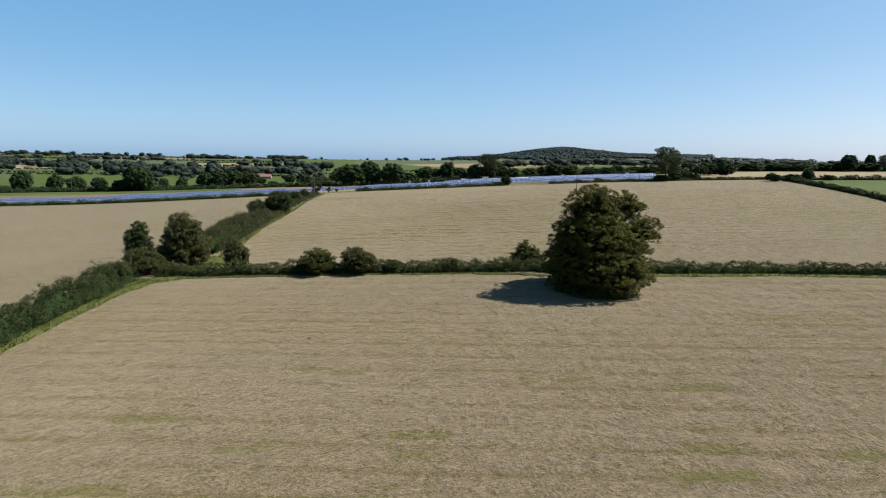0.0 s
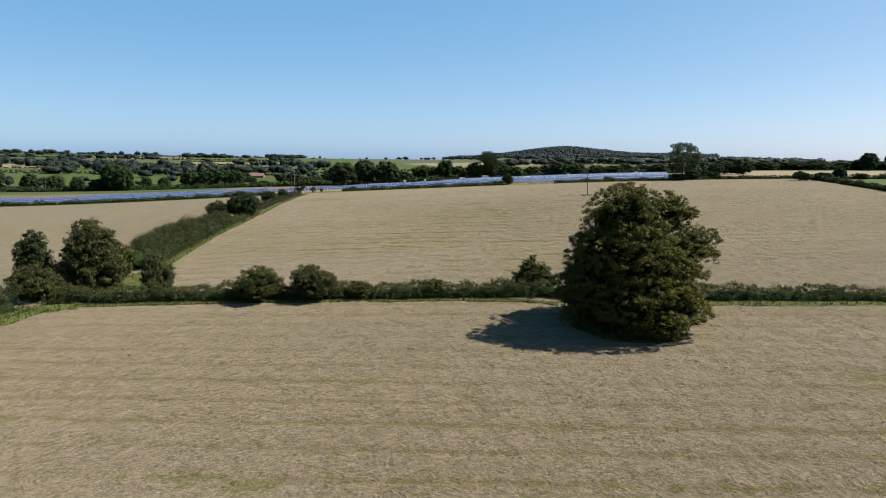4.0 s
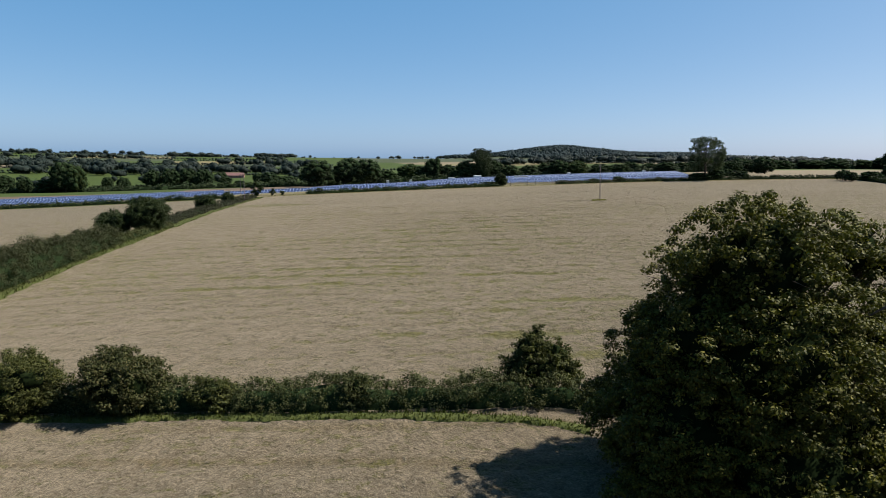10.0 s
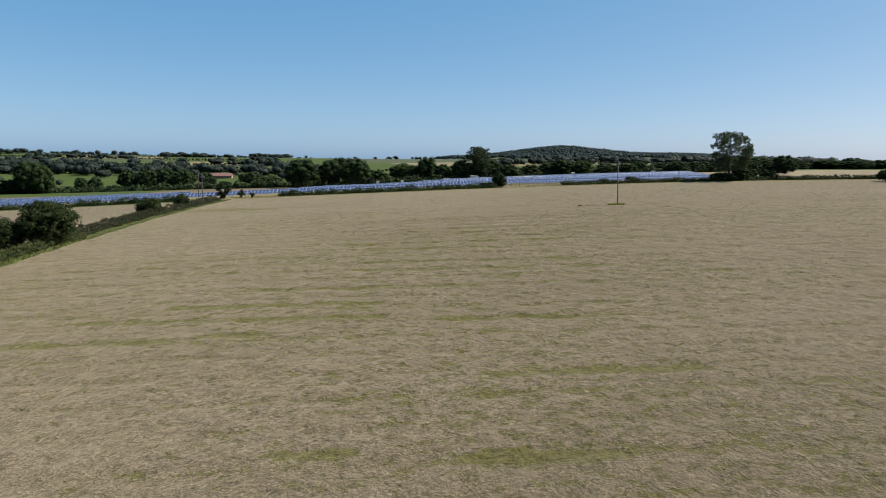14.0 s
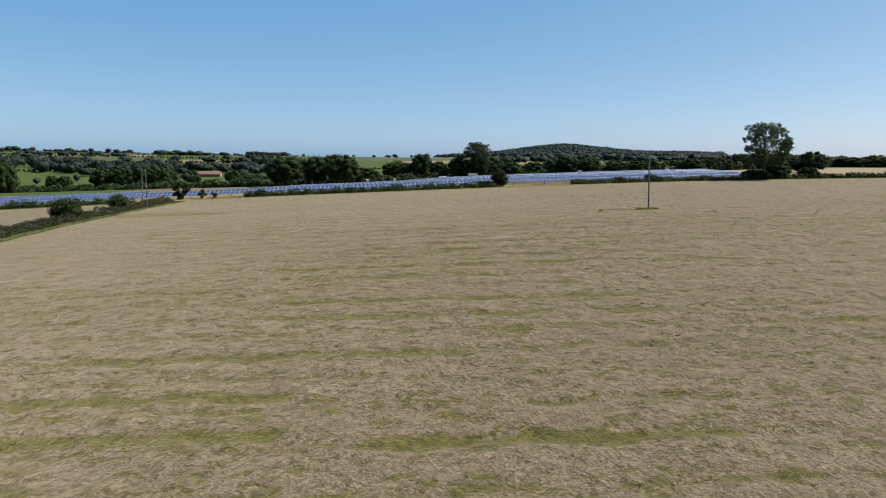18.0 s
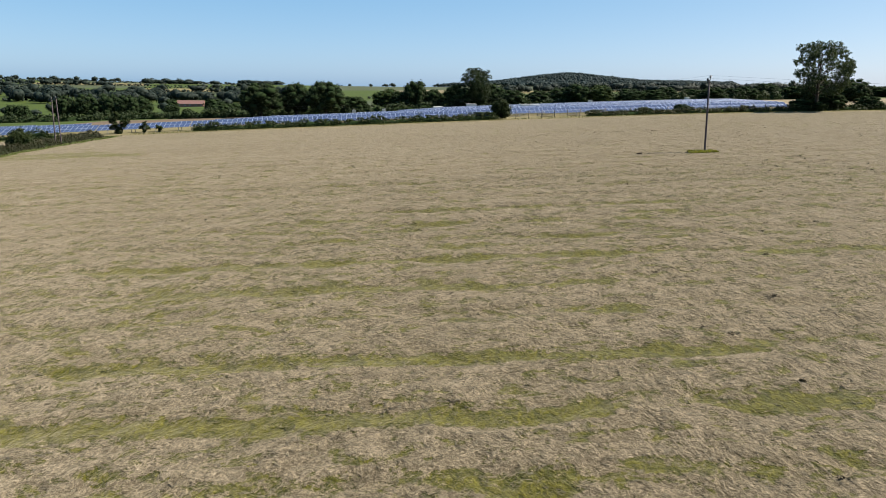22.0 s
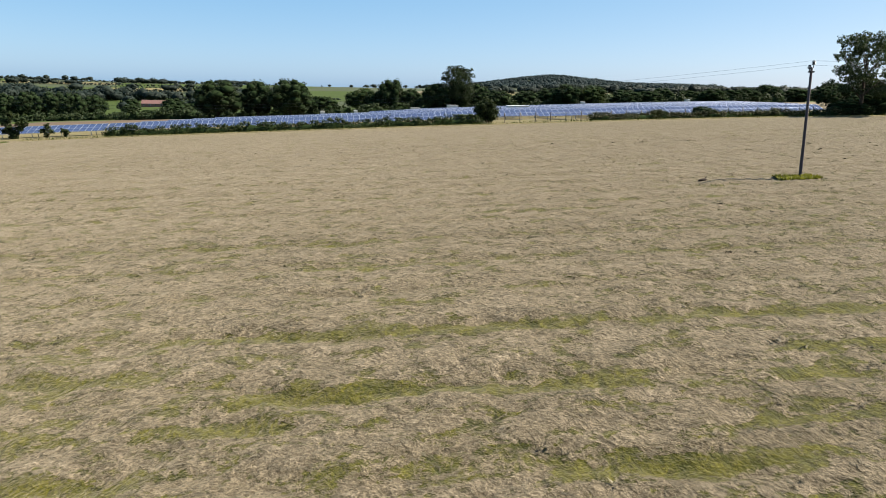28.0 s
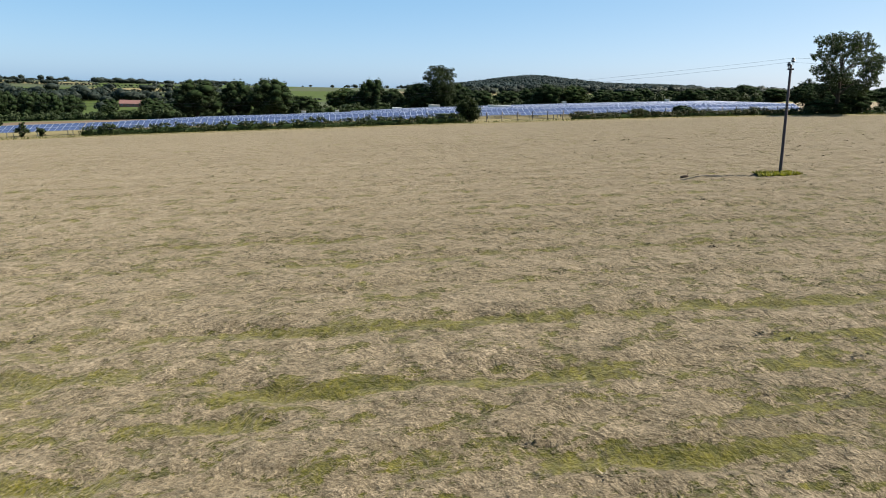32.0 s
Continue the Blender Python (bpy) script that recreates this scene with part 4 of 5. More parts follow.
bush("hawthorn_bush", "brownish-green thorn bush at the hedge end", -37.6, 115.5, 4.4, 7.0, 38, RUST_LEAF, None, 0.2, 0.12, 2.0, 0.5, 40)
bush("thorn_bush", "half-dead thorn bush with bare brown twigs", -39.2, 106.5, 4.3, 4.6, 45, DEAD_LEAF, None, 0.16, 0.09, 0.8, 0.4, 12)
bush("hawthorn_bush", "dark rounded thorn bush at the field corner", -22.9, 115.5, 4.8, 4.2, 39, RUST_LEAF, None, 0.2, 0.12, 2.4, 0.45, 40)
bush("hawthorn_bush", "sprawling green bush beside the maple", -31.4, 126.8, 5.0, 3.8, 40, THORN_LEAF, None, 0.22, 0.14, 1.8, 0.5, 36)
bush("hawthorn_bush", "dark thorn tree standing in the hedge line", -26.2, 191, 6.2, 7.2, 41, DARK_LEAF, None, 0.28, 0.18, 1.5, 0.65, 36)
bush("hawthorn_bush", "lower dark thorn bush beside the thorn tree", -31.4, 189.5, 4.2, 6.0, 42, DARK_LEAF, None, 0.28, 0.18, 1.5, 0.6, 32)
bush("hawthorn_bush", "dark bush in the straggling hedge", -27.2, 238, 3.6, 4.8, 43, DARK_LEAF, None, 0.3, 0.2, 1.6, 0.6, 28)
bush("hawthorn_bush", "dark bush near the wooden poles", -26.0, 259, 3.2, 3.6, 44, DARK_LEAF, None, 0.3, 0.2, 1.6, 0.55, 28)


def big_tree(x, y):
    rng = np.random.default_rng(50)
    gz = ground(x, y)
    B = [(31.0, 93.6, 8.0, 3.5, 2.9, 3.3), (29.9, 94.8, 7.2, 2.4, 2.3, 2.5), (30.1, 100.0, 7.4, 1.3, 1.2, 0.75), (28.4, 98.3, 2.1, 2.3, 2.2, 2.3), (31.6, 99.0, 7.0, 1.8, 1.6, 1.2), (36.2, 95, 8.7, 1.5, 1.9, 1.7), (37.4, 95, 7.9, 1.2, 1.4, 0.9), (38.3, 95, 8.3, 0.7, 0.9, 0.6), (28.2, 94, 4.5, 2.8, 3.4, 2.6), (31.2, 91.8, 4.0, 4.2, 3.6, 3.8),
         (38.2, 94, 4.6, 2.4, 2.8, 2.0), (34.9, 92, 1.0, 3.6, 3.4, 3.0), (28.0, 93.2, 0.9, 3.2, 3.6, 2.9), (31.4, 90.4, -0.6, 4.3, 3.2, 3.2), (33.6, 89.8, -2.1, 2.6, 2.4, 2.2),
         (27.5, 94.5, -1.6, 2.5, 3.2, 2.4), (33.0, 98.6, 3.6, 4.4, 3.8, 4.0), (36.6, 97.6, 1.6, 3.2, 3.4, 3.0), (29.2, 98.4, -0.4, 3.7, 3.4, 3.4), (32.6, 95, -0.5, 4.9, 4.8, 3.6), (36.2, 91.2, -1.4, 2.2, 2.2, 2.0), (28.6, 99.9, 3.8, 1.5, 1.3, 1.1)]
    B = [(a - x, b - y, c - gz, *r) for a, b, c, *r in B]
    tree = thing("large_tree", "large spreading broadleaf tree with dense dark green crown", "tree", m=pose(x, y, gz - 0.05))
    paths = [[(0, 0, 0, 0.62), (0.1, 0.05, 1.2, 0.48), (0.0, 0.1, 3.0, 0.42), (-0.3, 0.1, 6, 0.33), (-0.8, 0, 9, 0.22), (-0.9, 0, 12, 0.1), (-0.8, 0, 14, 0.03)]]
    for bx, by, bz, *r in B:
        z1 = max(1.5, bz * 0.45)
        paths.append([(0, 0.05, z1 * 0.8, 0.26), (bx * 0.35, by * 0.35, z1 + (bz - z1) * 0.5, 0.17), (bx * 0.75, by * 0.75, bz * 0.92, 0.09), (bx * 1.1, by * 1.1, bz + 0.6, 0.03)])
        for k in range(4):
            d = ball_points(rng, 1)[0] * r
            paths.append([(bx * 0.5, by * 0.5, bz * 0.75, 0.07), (bx + d[0] * 0.5, by + d[1] * 0.5, bz + d[2] * 0.5, 0.04), (bx + d[0] * 1.02, by + d[1] * 1.02, bz + d[2] * 1.02, 0.012)])
    V, Fq = limb_arrays(paths, 7)
    part("trunk", poly_mesh("trunk", V, Fq, BARK, True), tree, "grey-brown trunk and limbs")
    fork = [[(3.4, -1.6, 9.6, 0.06), (4.1, -2.3, 10.4, 0.05), (4.45, -2.6, 10.95, 0.045), (4.75, -2.7, 11.25, 0.04), (4.7, -2.8, 11.75, 0.03), (5.0, -2.8, 12.3, 0.012)],
            [(4.45, -2.6, 10.95, 0.03), (4.1, -2.6, 11.4, 0.02), (3.9, -2.6, 11.7, 0.01)]]
    twig = [[(-1.5, 5.0, 8.3, 0.06), (-1.9, 6.0, 9.1, 0.05), (-2.1, 6.5, 9.8, 0.04), (-2.5, 6.9, 10.1, 0.03), (-2.85, 7.3, 10.15, 0.015)], [(-1.9, 6.0, 9.1, 0.03), (-2.3, 6.2, 9.3, 0.02), (-2.5, 6.4, 9.55, 0.01)]]
    for dead in (fork, twig):
        V, Fq = limb_arrays(dead, 6)
        part("dead_branch", poly_mesh("dead_branch", V, Fq, DEADWOOD, True), tree, "bare dead branch")
    # boughs: leafy cushions with gaps of shade between them
    spots, out = [], []
    for p in rng.permutation(clump_centres(rng, B, 3.0, 0.10)):
        if all(((p - q) ** 2).sum() > 1.45 ** 2 for q in spots):
            spots.append(p)
    for p in spots:
        r = rng.uniform(0.85, 1.45)
        away = unit(p - np.array((0, 0, 6.5)))
        d = ball_points(rng, 40)
        d = d[(d @ away > -0.25) & (d[:, 2] > -0.5)][:17]
        out.append(p - away * r * 0.35 + d * (r, r, r * 0.66))
    C = np.vstack(out)
    V1, F1 = spray(rng, C, rng.uniform(0.26, 0.55, len(C)), 48, 0.15, 0.10, 0.6, 0.5, 0.25)
    inner = [(*b[:3], b[3] * 0.78, b[4] * 0.78, b[5] * 0.78) for b in B]
    C2 = clump_centres(rng, inner, 0.9, 0.1)
    V3, F3 = spray(rng, C2, rng.uniform(0.5, 0.9, len(C2)), 34, 0.24, 0.16, 0.8, 0.2)
    part("crown", poly_mesh("crown", np.vstack([V1, V3]), np.vstack([F1, F3 + len(V1)]), LIME_LEAF), tree)
    # solid core in near-black, so the crown's inner shade is painted
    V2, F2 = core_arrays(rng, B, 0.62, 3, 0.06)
    part("inner_crown", poly_mesh("inner_crown", V2, F2, INNER_SHADE), tree, "near-black core painted as inner crown shade")
    return tree


big_tree(32.0, 94.6)
verge("verge_grass", "unmown grass ring round the tree foot", [(26.8, 96), (27.8, 92.4), (29.8, 90.4), (32.5, 89.6), (35.2, 90.4), (36.8, 92.8), (37.6, 97)], 2.0, 51, 0.45, 26)


# ---- field trees ----
def tree_master(seed, mat, tall=1.0, wide=0.8, open_crown=False):
    """A tree one metre high, to be copied and scaled."""
    rng = np.random.default_rng(seed)
    ob = thing("tree", "dark green round-crowned field tree", "tree", "field trees")
    B = []
    w = wide / 2
    if open_crown:
        for i in range(92):
            a = rng.uniform(0, 2 * math.pi)
            z = 0.28 + 0.68 * ((i * 0.618) % 1)
            r = w * math.sqrt(max(0.05, 1 - ((z - 0.60) / 0.42) ** 2)) * (0.2 + 0.78 * math.sqrt(rng.random()))
            k = rng.uniform(0.05, 0.095)
            B.append((math.cos(a) * r, math.sin(a) * r, z, k, k, k * 0.6))
    else:
        B.append((0, 0, 0.5, w * 0.8, w * 0.8, 0.42))
        for i in range(30):
            a, up = i * 2.4 + rng.uniform(-0.3, 0.3), 0.97 - 1.75 * (i + 0.5) / 30
            r, k = math.sqrt(max(0.0, 1 - up * up)), rng.uniform(0.20, 0.34)
            far = rng.uniform(0.66, 0.84)
            B.append((math.cos(a) * r * w * far, math.sin(a) * r * w * far, 0.5 + up * 0.40 * rng.uniform(0.85, 1.05), w * k, w * k, k * 0.44))
    paths = [[(0, 0, 0, 0.035), (0.005, 0, 0.2, 0.026), (0, 0.01, 0.5, 0.016), (0.01, 0, 0.85, 0.005)]]
    joints = []
    for i in range(11 if open_crown else 0):
        a, up = i * 2.4, 0.38 + 0.42 * i / 10
        out, fork = w * (0.62 - 0.35 * i / 10), 0.16 + 0.045 * i
        kink = rng.normal(0, 0.022, 4)
        limb = [(0, 0, fork, 0.012 - 0.0006 * i), (math.cos(a) * out * 0.35 + kink[0], math.sin(a) * out * 0.35 + kink[1], fork + 0.09, 0.009),
                (math.cos(a + 0.3) * out * 0.7 + kink[2], math.sin(a + 0.3) * out * 0.7 + kink[3], fork + 0.16, 0.006), (math.cos(a + 0.1) * out, math.sin(a + 0.1) * out, max(up, fork + 0.2), 0.004)]
        paths.append(limb)
        joints += limb[1:]
    for b in B:
        if joints:
            near = min(joints, key=lambda j: (j[0] - b[0]) ** 2 + (j[1] - b[1]) ** 2 + (j[2] - b[2]) ** 2 + (1 if j[2] > b[2] + 0.03 else 0))
            sway = rng.normal(0, 0.012, 2)
            paths.append([(near[0], near[1], near[2], 0.0032), ((near[0] + b[0]) / 2 + sway[0], (near[1] + b[1]) / 2 + sway[1], (near[2] + b[2]) / 2 + 0.012, 0.0022), (b[0], b[1], b[2], 0.0012)])
            continue
        fork = 0.2 + 0.45 * max(0.0, b[2] - 0.3)
        paths.append([(0, 0, fork, 0.011), (b[0] * 0.25, b[1] * 0.25, fork + (b[2] - fork) * 0.45, 0.008), (b[0] * 0.7, b[1] * 0.7, b[2] * 0.93, 0.0045), (b[0], b[1], b[2], 0.002)])
    V, Fq = limb_arrays(paths, 5)
    part("trunk", poly_mesh("trunk", V, Fq, BARK), ob, "dark trunk")
    C = clump_centres(rng, B, 720 if open_crown else (150 if wide < 1.5 else 90), 0.16)
    V1, F1 = spray(rng, C, rng.uniform(0.02, 0.042, len(C)), 9, 0.027 if not open_crown else 0.019, 0.019 if not open_crown else 0.013, 0.75, 0.25, 0.25 if not open_crown else 0.45)
    if open_crown:
        part("crown", poly_mesh("crown", V1, F1, mat), ob)
    else:
        # crown core takes the painted shade colour
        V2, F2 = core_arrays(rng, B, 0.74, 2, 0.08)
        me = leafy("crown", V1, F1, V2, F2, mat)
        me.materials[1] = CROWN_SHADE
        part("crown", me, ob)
    return ob


MASTERS = {"round": tree_master(60, FIELD_LEAF, 1, 0.95), "oval": tree_master(61, FIELD_LEAF, 1, 0.75), "wide": tree_master(62, FIELD_LEAF, 1, 1.25),
           "soft": tree_master(63, SOFT_LEAF, 1, 1.1), "open": tree_master(64, FIELD_LEAF, 1, 0.8, True), "ash": tree_master(66, ASH_LEAF, 1, 0.9, True), "low": tree_master(65, DARK_LEAF, 1, 1.6)}
WIDE = {"round": 0.95, "oval": 0.75, "wide": 1.25, "soft": 1.1, "open": 0.8, "ash": 0.9, "low": 1.6}
LABELS = {"round": "round-crowned dark green field tree", "oval": "upright dark green field tree", "wide": "broad spreading dark green tree", "soft": "rounded lighter green tree",
          "open": "tall open-crowned ash tree with sky showing through", "ash": "tall open-crowned ash tree", "low": "low spreading dark thorn tree"}
used = set()


def tree(kind, x, y, height, width, turn=0.0, label=""):
    """A field tree of that height and crown width, on the ground at x, y."""
    sx = width / WIDE[kind]
    m = pose(x, y, ground(x, y) - 0.2, 0, 0, turn) @ Matrix.Diagonal((sx, sx, height, 1))
    if kind in used:
        ob = copy_thing(MASTERS[kind], pose(0, 0, 0))
    else:
        used.add(kind)
        ob = MASTERS[kind]
    ob.matrix_basis = m
    tagged(ob, label or LABELS[kind])
    return ob


# beside and behind the solar farm
tree("round", -229, 470, 15, 14, 297)
tree("round", -210, 475, 12, 11, 335)
tree("wide", -211, 510, 11, 14, 323)
tree("round", -175, 460, 9.4, 9, 25)
tree("oval", -152, 455, 17, 15, 101)
tree("soft", -146, 455, 15, 12, 323)
tree("low", -161, 456, 8, 14, 139)
tree("oval", -154, 520, 9, 8, 22)
tree("oval", -130, 480, 8, 8, 110)
tree("round", -120, 500, 12.8, 12, 340)
tree("round", -109, 500, 13.4, 13, 27)
tree("wide", -100, 505, 13.2, 14, 55)
tree("round", -87, 490, 12.0, 12, 11)
tree("oval", -103, 560, 12.3, 13, 320)
tree("round", -52, 520, 9, 13, 75)
tree("low", -40, 470, 6.0, 12, 154)
tree("low", -36, 480, 6.5, 12, 348)
tree("round", -28, 520, 10, 13, 4)
tree("round", -14.5, 426, 14, 18.5, 190)
tree("oval", -1, 429, 13.4, 13, 325)
tree("round", 11, 423, 13.8, 17, 343)
tree("wide", -5, 620, 17, 20, 155)
tree("low", 21, 440, 8, 14, 217)
tree("soft", 37, 500, 11, 16, 29)
tree("oval", 42, 450, 9.3, 10, 24)
tree("oval", 48, 447, 13.4, 11, 213)
tree("round", 56, 446, 9.5, 11, 138)
tree("round", 66, 440, 11.3, 13, 82)
tree("open", 74, 440, 17.5, 14, 18)
tree("oval", 74, 441, 12, 10, 29)
tree("round", 83, 450, 11, 13, 101)
tree("round", 89, 440, 8, 12, 213)
tree("round", 104, 455, 7.5, 12, 213)
tree("round", 118, 470, 8.5, 13, 176)
tree("wide", 121, 450, 9.8, 14, 67)
tree("soft", 131, 450, 9, 13, 77)
tree("round", 142, 440, 7, 13, 14)
tree("low", 160, 460, 6.5, 14, 180)
tree("round", 171, 470, 7.5, 12, 337)
tree("low", 184, 470, 6.5, 14, 98)
tree("round", 189, 460, 7, 12, 173)
tree("low", 205, 470, 6.5, 14, 155)
tree("round", 212, 470, 7, 13, 54)
tree("wide", 228, 480, 8.5, 14, 36)
tree("low", 240, 475, 7, 14, 65)
tree("wide", 203, 400, 8.5, 15, 31)
tree("low", 206, 390, 5.2, 10, 32)
tree("round", 193, 390, 7.2, 9, 271)
tree("round", 207, 386, 9, 12, 25)
tree("low", 151, 320, 4.0, 7, 107)
tree("low", 297, 520, 7, 20, 149)
tree("low", 321, 520, 7, 20, 317)
tree("round", 349, 530, 8, 18, 23)
tree("low", 362, 520, 7, 18, 34)
tree("oval", 368, 500, 13.6, 13, 36)
tree("round", 374, 515, 9, 16, 63)
tree("oval", 401, 520, 14, 9, 37)
tree("open", 421, 530, 14, 11, 167)
tree("low", 398, 520, 8, 22, 286)
tree("low", 270, 515, 6.5, 18, 175)
tree("low", 245, 505, 6, 16, 220)
tree("low", 440, 525, 8, 20, 95)
tree("round", 470, 520, 9, 16, 70)
tree("low", 330, 505, 6, 18, 125)
tree("ash", 128, 291, 15.4, 12.4, 40, "tall open-crowned ash tree at the field edge")
tree("low", 127, 293, 3.2, 8, 10, "dark scrub under the ash tree")
tree("low", 133, 293, 4.4, 7, 70, "dark thorn bush beside the ash tree")
tree("low", 142, 293, 3.6, 6, 130, "dark thorn bush by the field edge")
bush("hawthorn_bush", "tall dark thorn bush beside the grey cabin", 57.6, 296, 4.4, 4.4, 104, DARK_LEAF, None, 0.34, 0.2, 1.6, 0.6, 26)
tree("low", 166.2, 270, 3.6, 4.6, 119)
tree("round", 168, 276, 4.0, 5, 252)
tree("low", 176, 273, 3.6, 7, 155)
tree("round", 184, 275, 6, 5.4, 113)
tree("low", 200, 284, 2.8, 5, 84)
bush("small_bush", "ragged dark bush before the solar panels", -25.0, 299, 5.0, 4.6, 101, DARK_LEAF,
     [(0, 0, 0.8, 0.8, 0.8, 0.8), (-0.5, 0, 1.9, 0.6, 0.6, 0.7), (-1.1, 0, 2.9, 0.7, 0.6, 0.5), (-0.3, 0, 4.1, 0.5, 0.5, 0.8), (1.1, 0, 1.9, 0.6, 0.6, 0.5), (1.5, 0, 2.8, 0.9, 0.7, 0.6), (-1.5, 0, 1.5, 0.4, 0.4, 0.4)], 0.3, 0.18, 3.0, 0.4, 20)
bush("small_bush", "small ragged bush before the solar panels", -19.6, 299, 2.6, 2.6, 102, DARK_LEAF,
     [(0, 0, 0.5, 0.4, 0.4, 0.5), (-0.5, 0, 1.3, 0.5, 0.5, 0.4), (0.2, 0, 2.0, 0.5, 0.4, 0.5), (0.8, 0, 1.1, 0.5, 0.4, 0.35)], 0.28, 0.16, 3.0, 0.35, 18)
bush("small_bush", "low sapling bush before the solar panels", -16.4, 298.5, 1.6, 1.5, 103, DARK_LEAF,
     [(0, 0, 0.5, 0.4, 0.4, 0.5), (-0.3, 0, 1.1, 0.45, 0.4, 0.4), (0.4, 0, 1.0, 0.4, 0.4, 0.35)], 0.28, 0.16, 3.0, 0.3, 16)
tree("round", 90, 294, 2.0, 3.4, 84)
tree("round", 98.5, 294, 2.4, 4.4, 38)

# ---- far woods and hedgerows ----
def far_trees(name, label, spots, seed, mat, blobs_each=3, cards=26, level=1, ragged=0.45):
    """Many far trees in one mesh; spots: x, y, height, width."""
    rng = np.random.default_rng(seed)
    spots = np.array(spots, float)
    z = land(spots[:, 0], spots[:, 1])
    v0, f0 = ICO[level]
    V, Fc, base = [], [], 0
    for k, (x, y, h, w) in enumerate(spots):
        for b in range(blobs_each):
            o = rng.uniform(-0.15, 0.15, 2) * w
            hz = h * rng.uniform(0.40, 0.55)
            v = v0 * (1 + rng.normal(0, 0.15, (len(v0), 1))) * (w * rng.uniform(0.22, 0.3), w * rng.uniform(0.22, 0.3), h * rng.uniform(0.26, 0.35))
            V.append(v + (x + o[0], y + o[1], z[k] + hz)); Fc.append(f0 + base); base += len(v0)
        d = ball_points(rng, cards)
        P = d * (w * 0.5, w * 0.5, h * 0.48) * (0.86 + 0.16 * np.sin(5 * d[:, :1] + k) * np.sin(4 * d[:, 2:] + 2 * k)) * rng.uniform(0.7, 1.06, (cards, 1)) + (x, y, z[k] + h * 0.5)
        vl, fl = leaf_arrays(rng, P, 2.2 * d + (0, 0, 0.4), w * (0.15 if cards > 20 else 0.2), w * (0.11 if cards > 20 else 0.16), ragged)
        V.append(vl); Fc.append(tris(fl) + base); base += len(vl)
    return thing(name, label, "woodland", me=poly_mesh(name, np.vstack(V), np.vstack(Fc), mat, True), kind="stuff")


rng = np.random.default_rng(77)


def barn_view(x, y):
    """True on the open line of sight towards the red-roofed barn."""
    return y < 740 and abs(x - (30 - 151 * (y - 150) / 585)) < 16


hedges_, trees_ = [], []
# hedgerows on the edges of the far fields
for i in range(-14, 16):
    for j in range(0, 22):
        for ux, vx, du, dv, ln in ((i * 175, j * 130, 1, 0, 175), (i * 175, j * 130, 0, 1, 130)):
            t, lush = 0.0, rng.random()
            if lush < (0.12 if du else 0.6):
                continue
            while t < ln:
                a, b = ux + du * t + rng.normal(0, 1.2), vx + dv * t + rng.normal(0, 1.2)
                x, y = a * ca - b * sa, a * sa + b * ca
                t += rng.uniform(2.5, 5.5)
                if 770 < y < 1750 and abs(x) < 0.75 * (y + 60) and not (-170 < x < 330 and y > 1000) and not (-60 < x < 220 and y > 850) and x < 230 + (1750 - y):
                    hedges_.append((x, y, rng.uniform(1.8, 4.4), rng.uniform(4.5, 8)))
                    thick = max(0.0, math.sin(x * 0.017 + y * 0.004 + 1.0) * math.sin(y * 0.011 + x * 0.006))
                    if rng.random() < (0.02 if dv else 0.04 + 0.4 * thick + 0.15 * lush ** 4):
                        for k in range(1 + int(3 * thick * rng.random() * 2)):
                            trees_.append((x + rng.normal(0, 7) * (k > 0), y + rng.normal(0, 5) * (k > 0), rng.uniform(6, 12), rng.uniform(14, 26)))
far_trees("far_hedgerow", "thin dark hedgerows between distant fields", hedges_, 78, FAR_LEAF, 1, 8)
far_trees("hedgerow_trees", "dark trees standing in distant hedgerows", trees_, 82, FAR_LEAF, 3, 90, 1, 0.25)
# belts of woodland in the valley
spots = [(x, y, rng.uniform(8, 16), rng.uniform(12, 22)) for x, y in zip(rng.uniform(-560, -60, 260), rng.uniform(770, 1080, 260)) if math.sin(x * 0.013 + y * 0.02) + 0.4 * math.sin(x * 0.05) > 0.0]
spots += [(x, y, rng.uniform(4, 9), rng.uniform(6, 12)) for x, y in zip(rng.uniform(-500, -10, 110), rng.uniform(590, 700, 110)) if (not -260 < x < -130 or rng.random() < 0.2) and not barn_view(x, y)]
# hedgerow belts that step up the far slope, thick in places
for y0, x0, x1, rise, full in ((860, -560, -90, 0.05, -0.3), (1110, -700, -150, 0.03, -0.1), (1330, -820, -150, 0.02, -0.2)):
    x = x0
    while x < x1:
        lush = math.sin(x * 0.019 + y0) + 0.6 * math.sin(x * 0.047 + 2 * y0)
        tall = rng.uniform(5, 10) if lush > -full and rng.random() < 0.85 else rng.uniform(2.5, 4.5)
        spots.append((x, y0 + rise * (x - x0) + rng.normal(0, 5 if tall > 5 else 1), tall, tall * rng.uniform(1.0, 1.6)))
        x += rng.uniform(3, 6.5)
# trees at the foot of the wooded hill
spots += [(x, y, rng.uniform(7, 12), rng.uniform(12, 20)) for x, y in zip(rng.uniform(165, 340, 70), rng.uniform(900, 965, 70))]
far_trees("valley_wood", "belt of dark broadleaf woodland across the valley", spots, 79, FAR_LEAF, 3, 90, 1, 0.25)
# wooded hill
spots = []
while len(spots) < 3900:
    x, y = rng.uniform(215, 1075), rng.uniform(1560, 2180)
    if (y > 1760 or x > 330) and x < 0.513 * y:
        spots.append((x, y, rng.uniform(7, 11) + 3.5 * max(0, math.sin(x * 0.031) * math.sin(x * 0.083 + y * 0.02)), rng.uniform(11, 18)))
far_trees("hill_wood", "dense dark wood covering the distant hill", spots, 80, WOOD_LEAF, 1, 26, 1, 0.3)
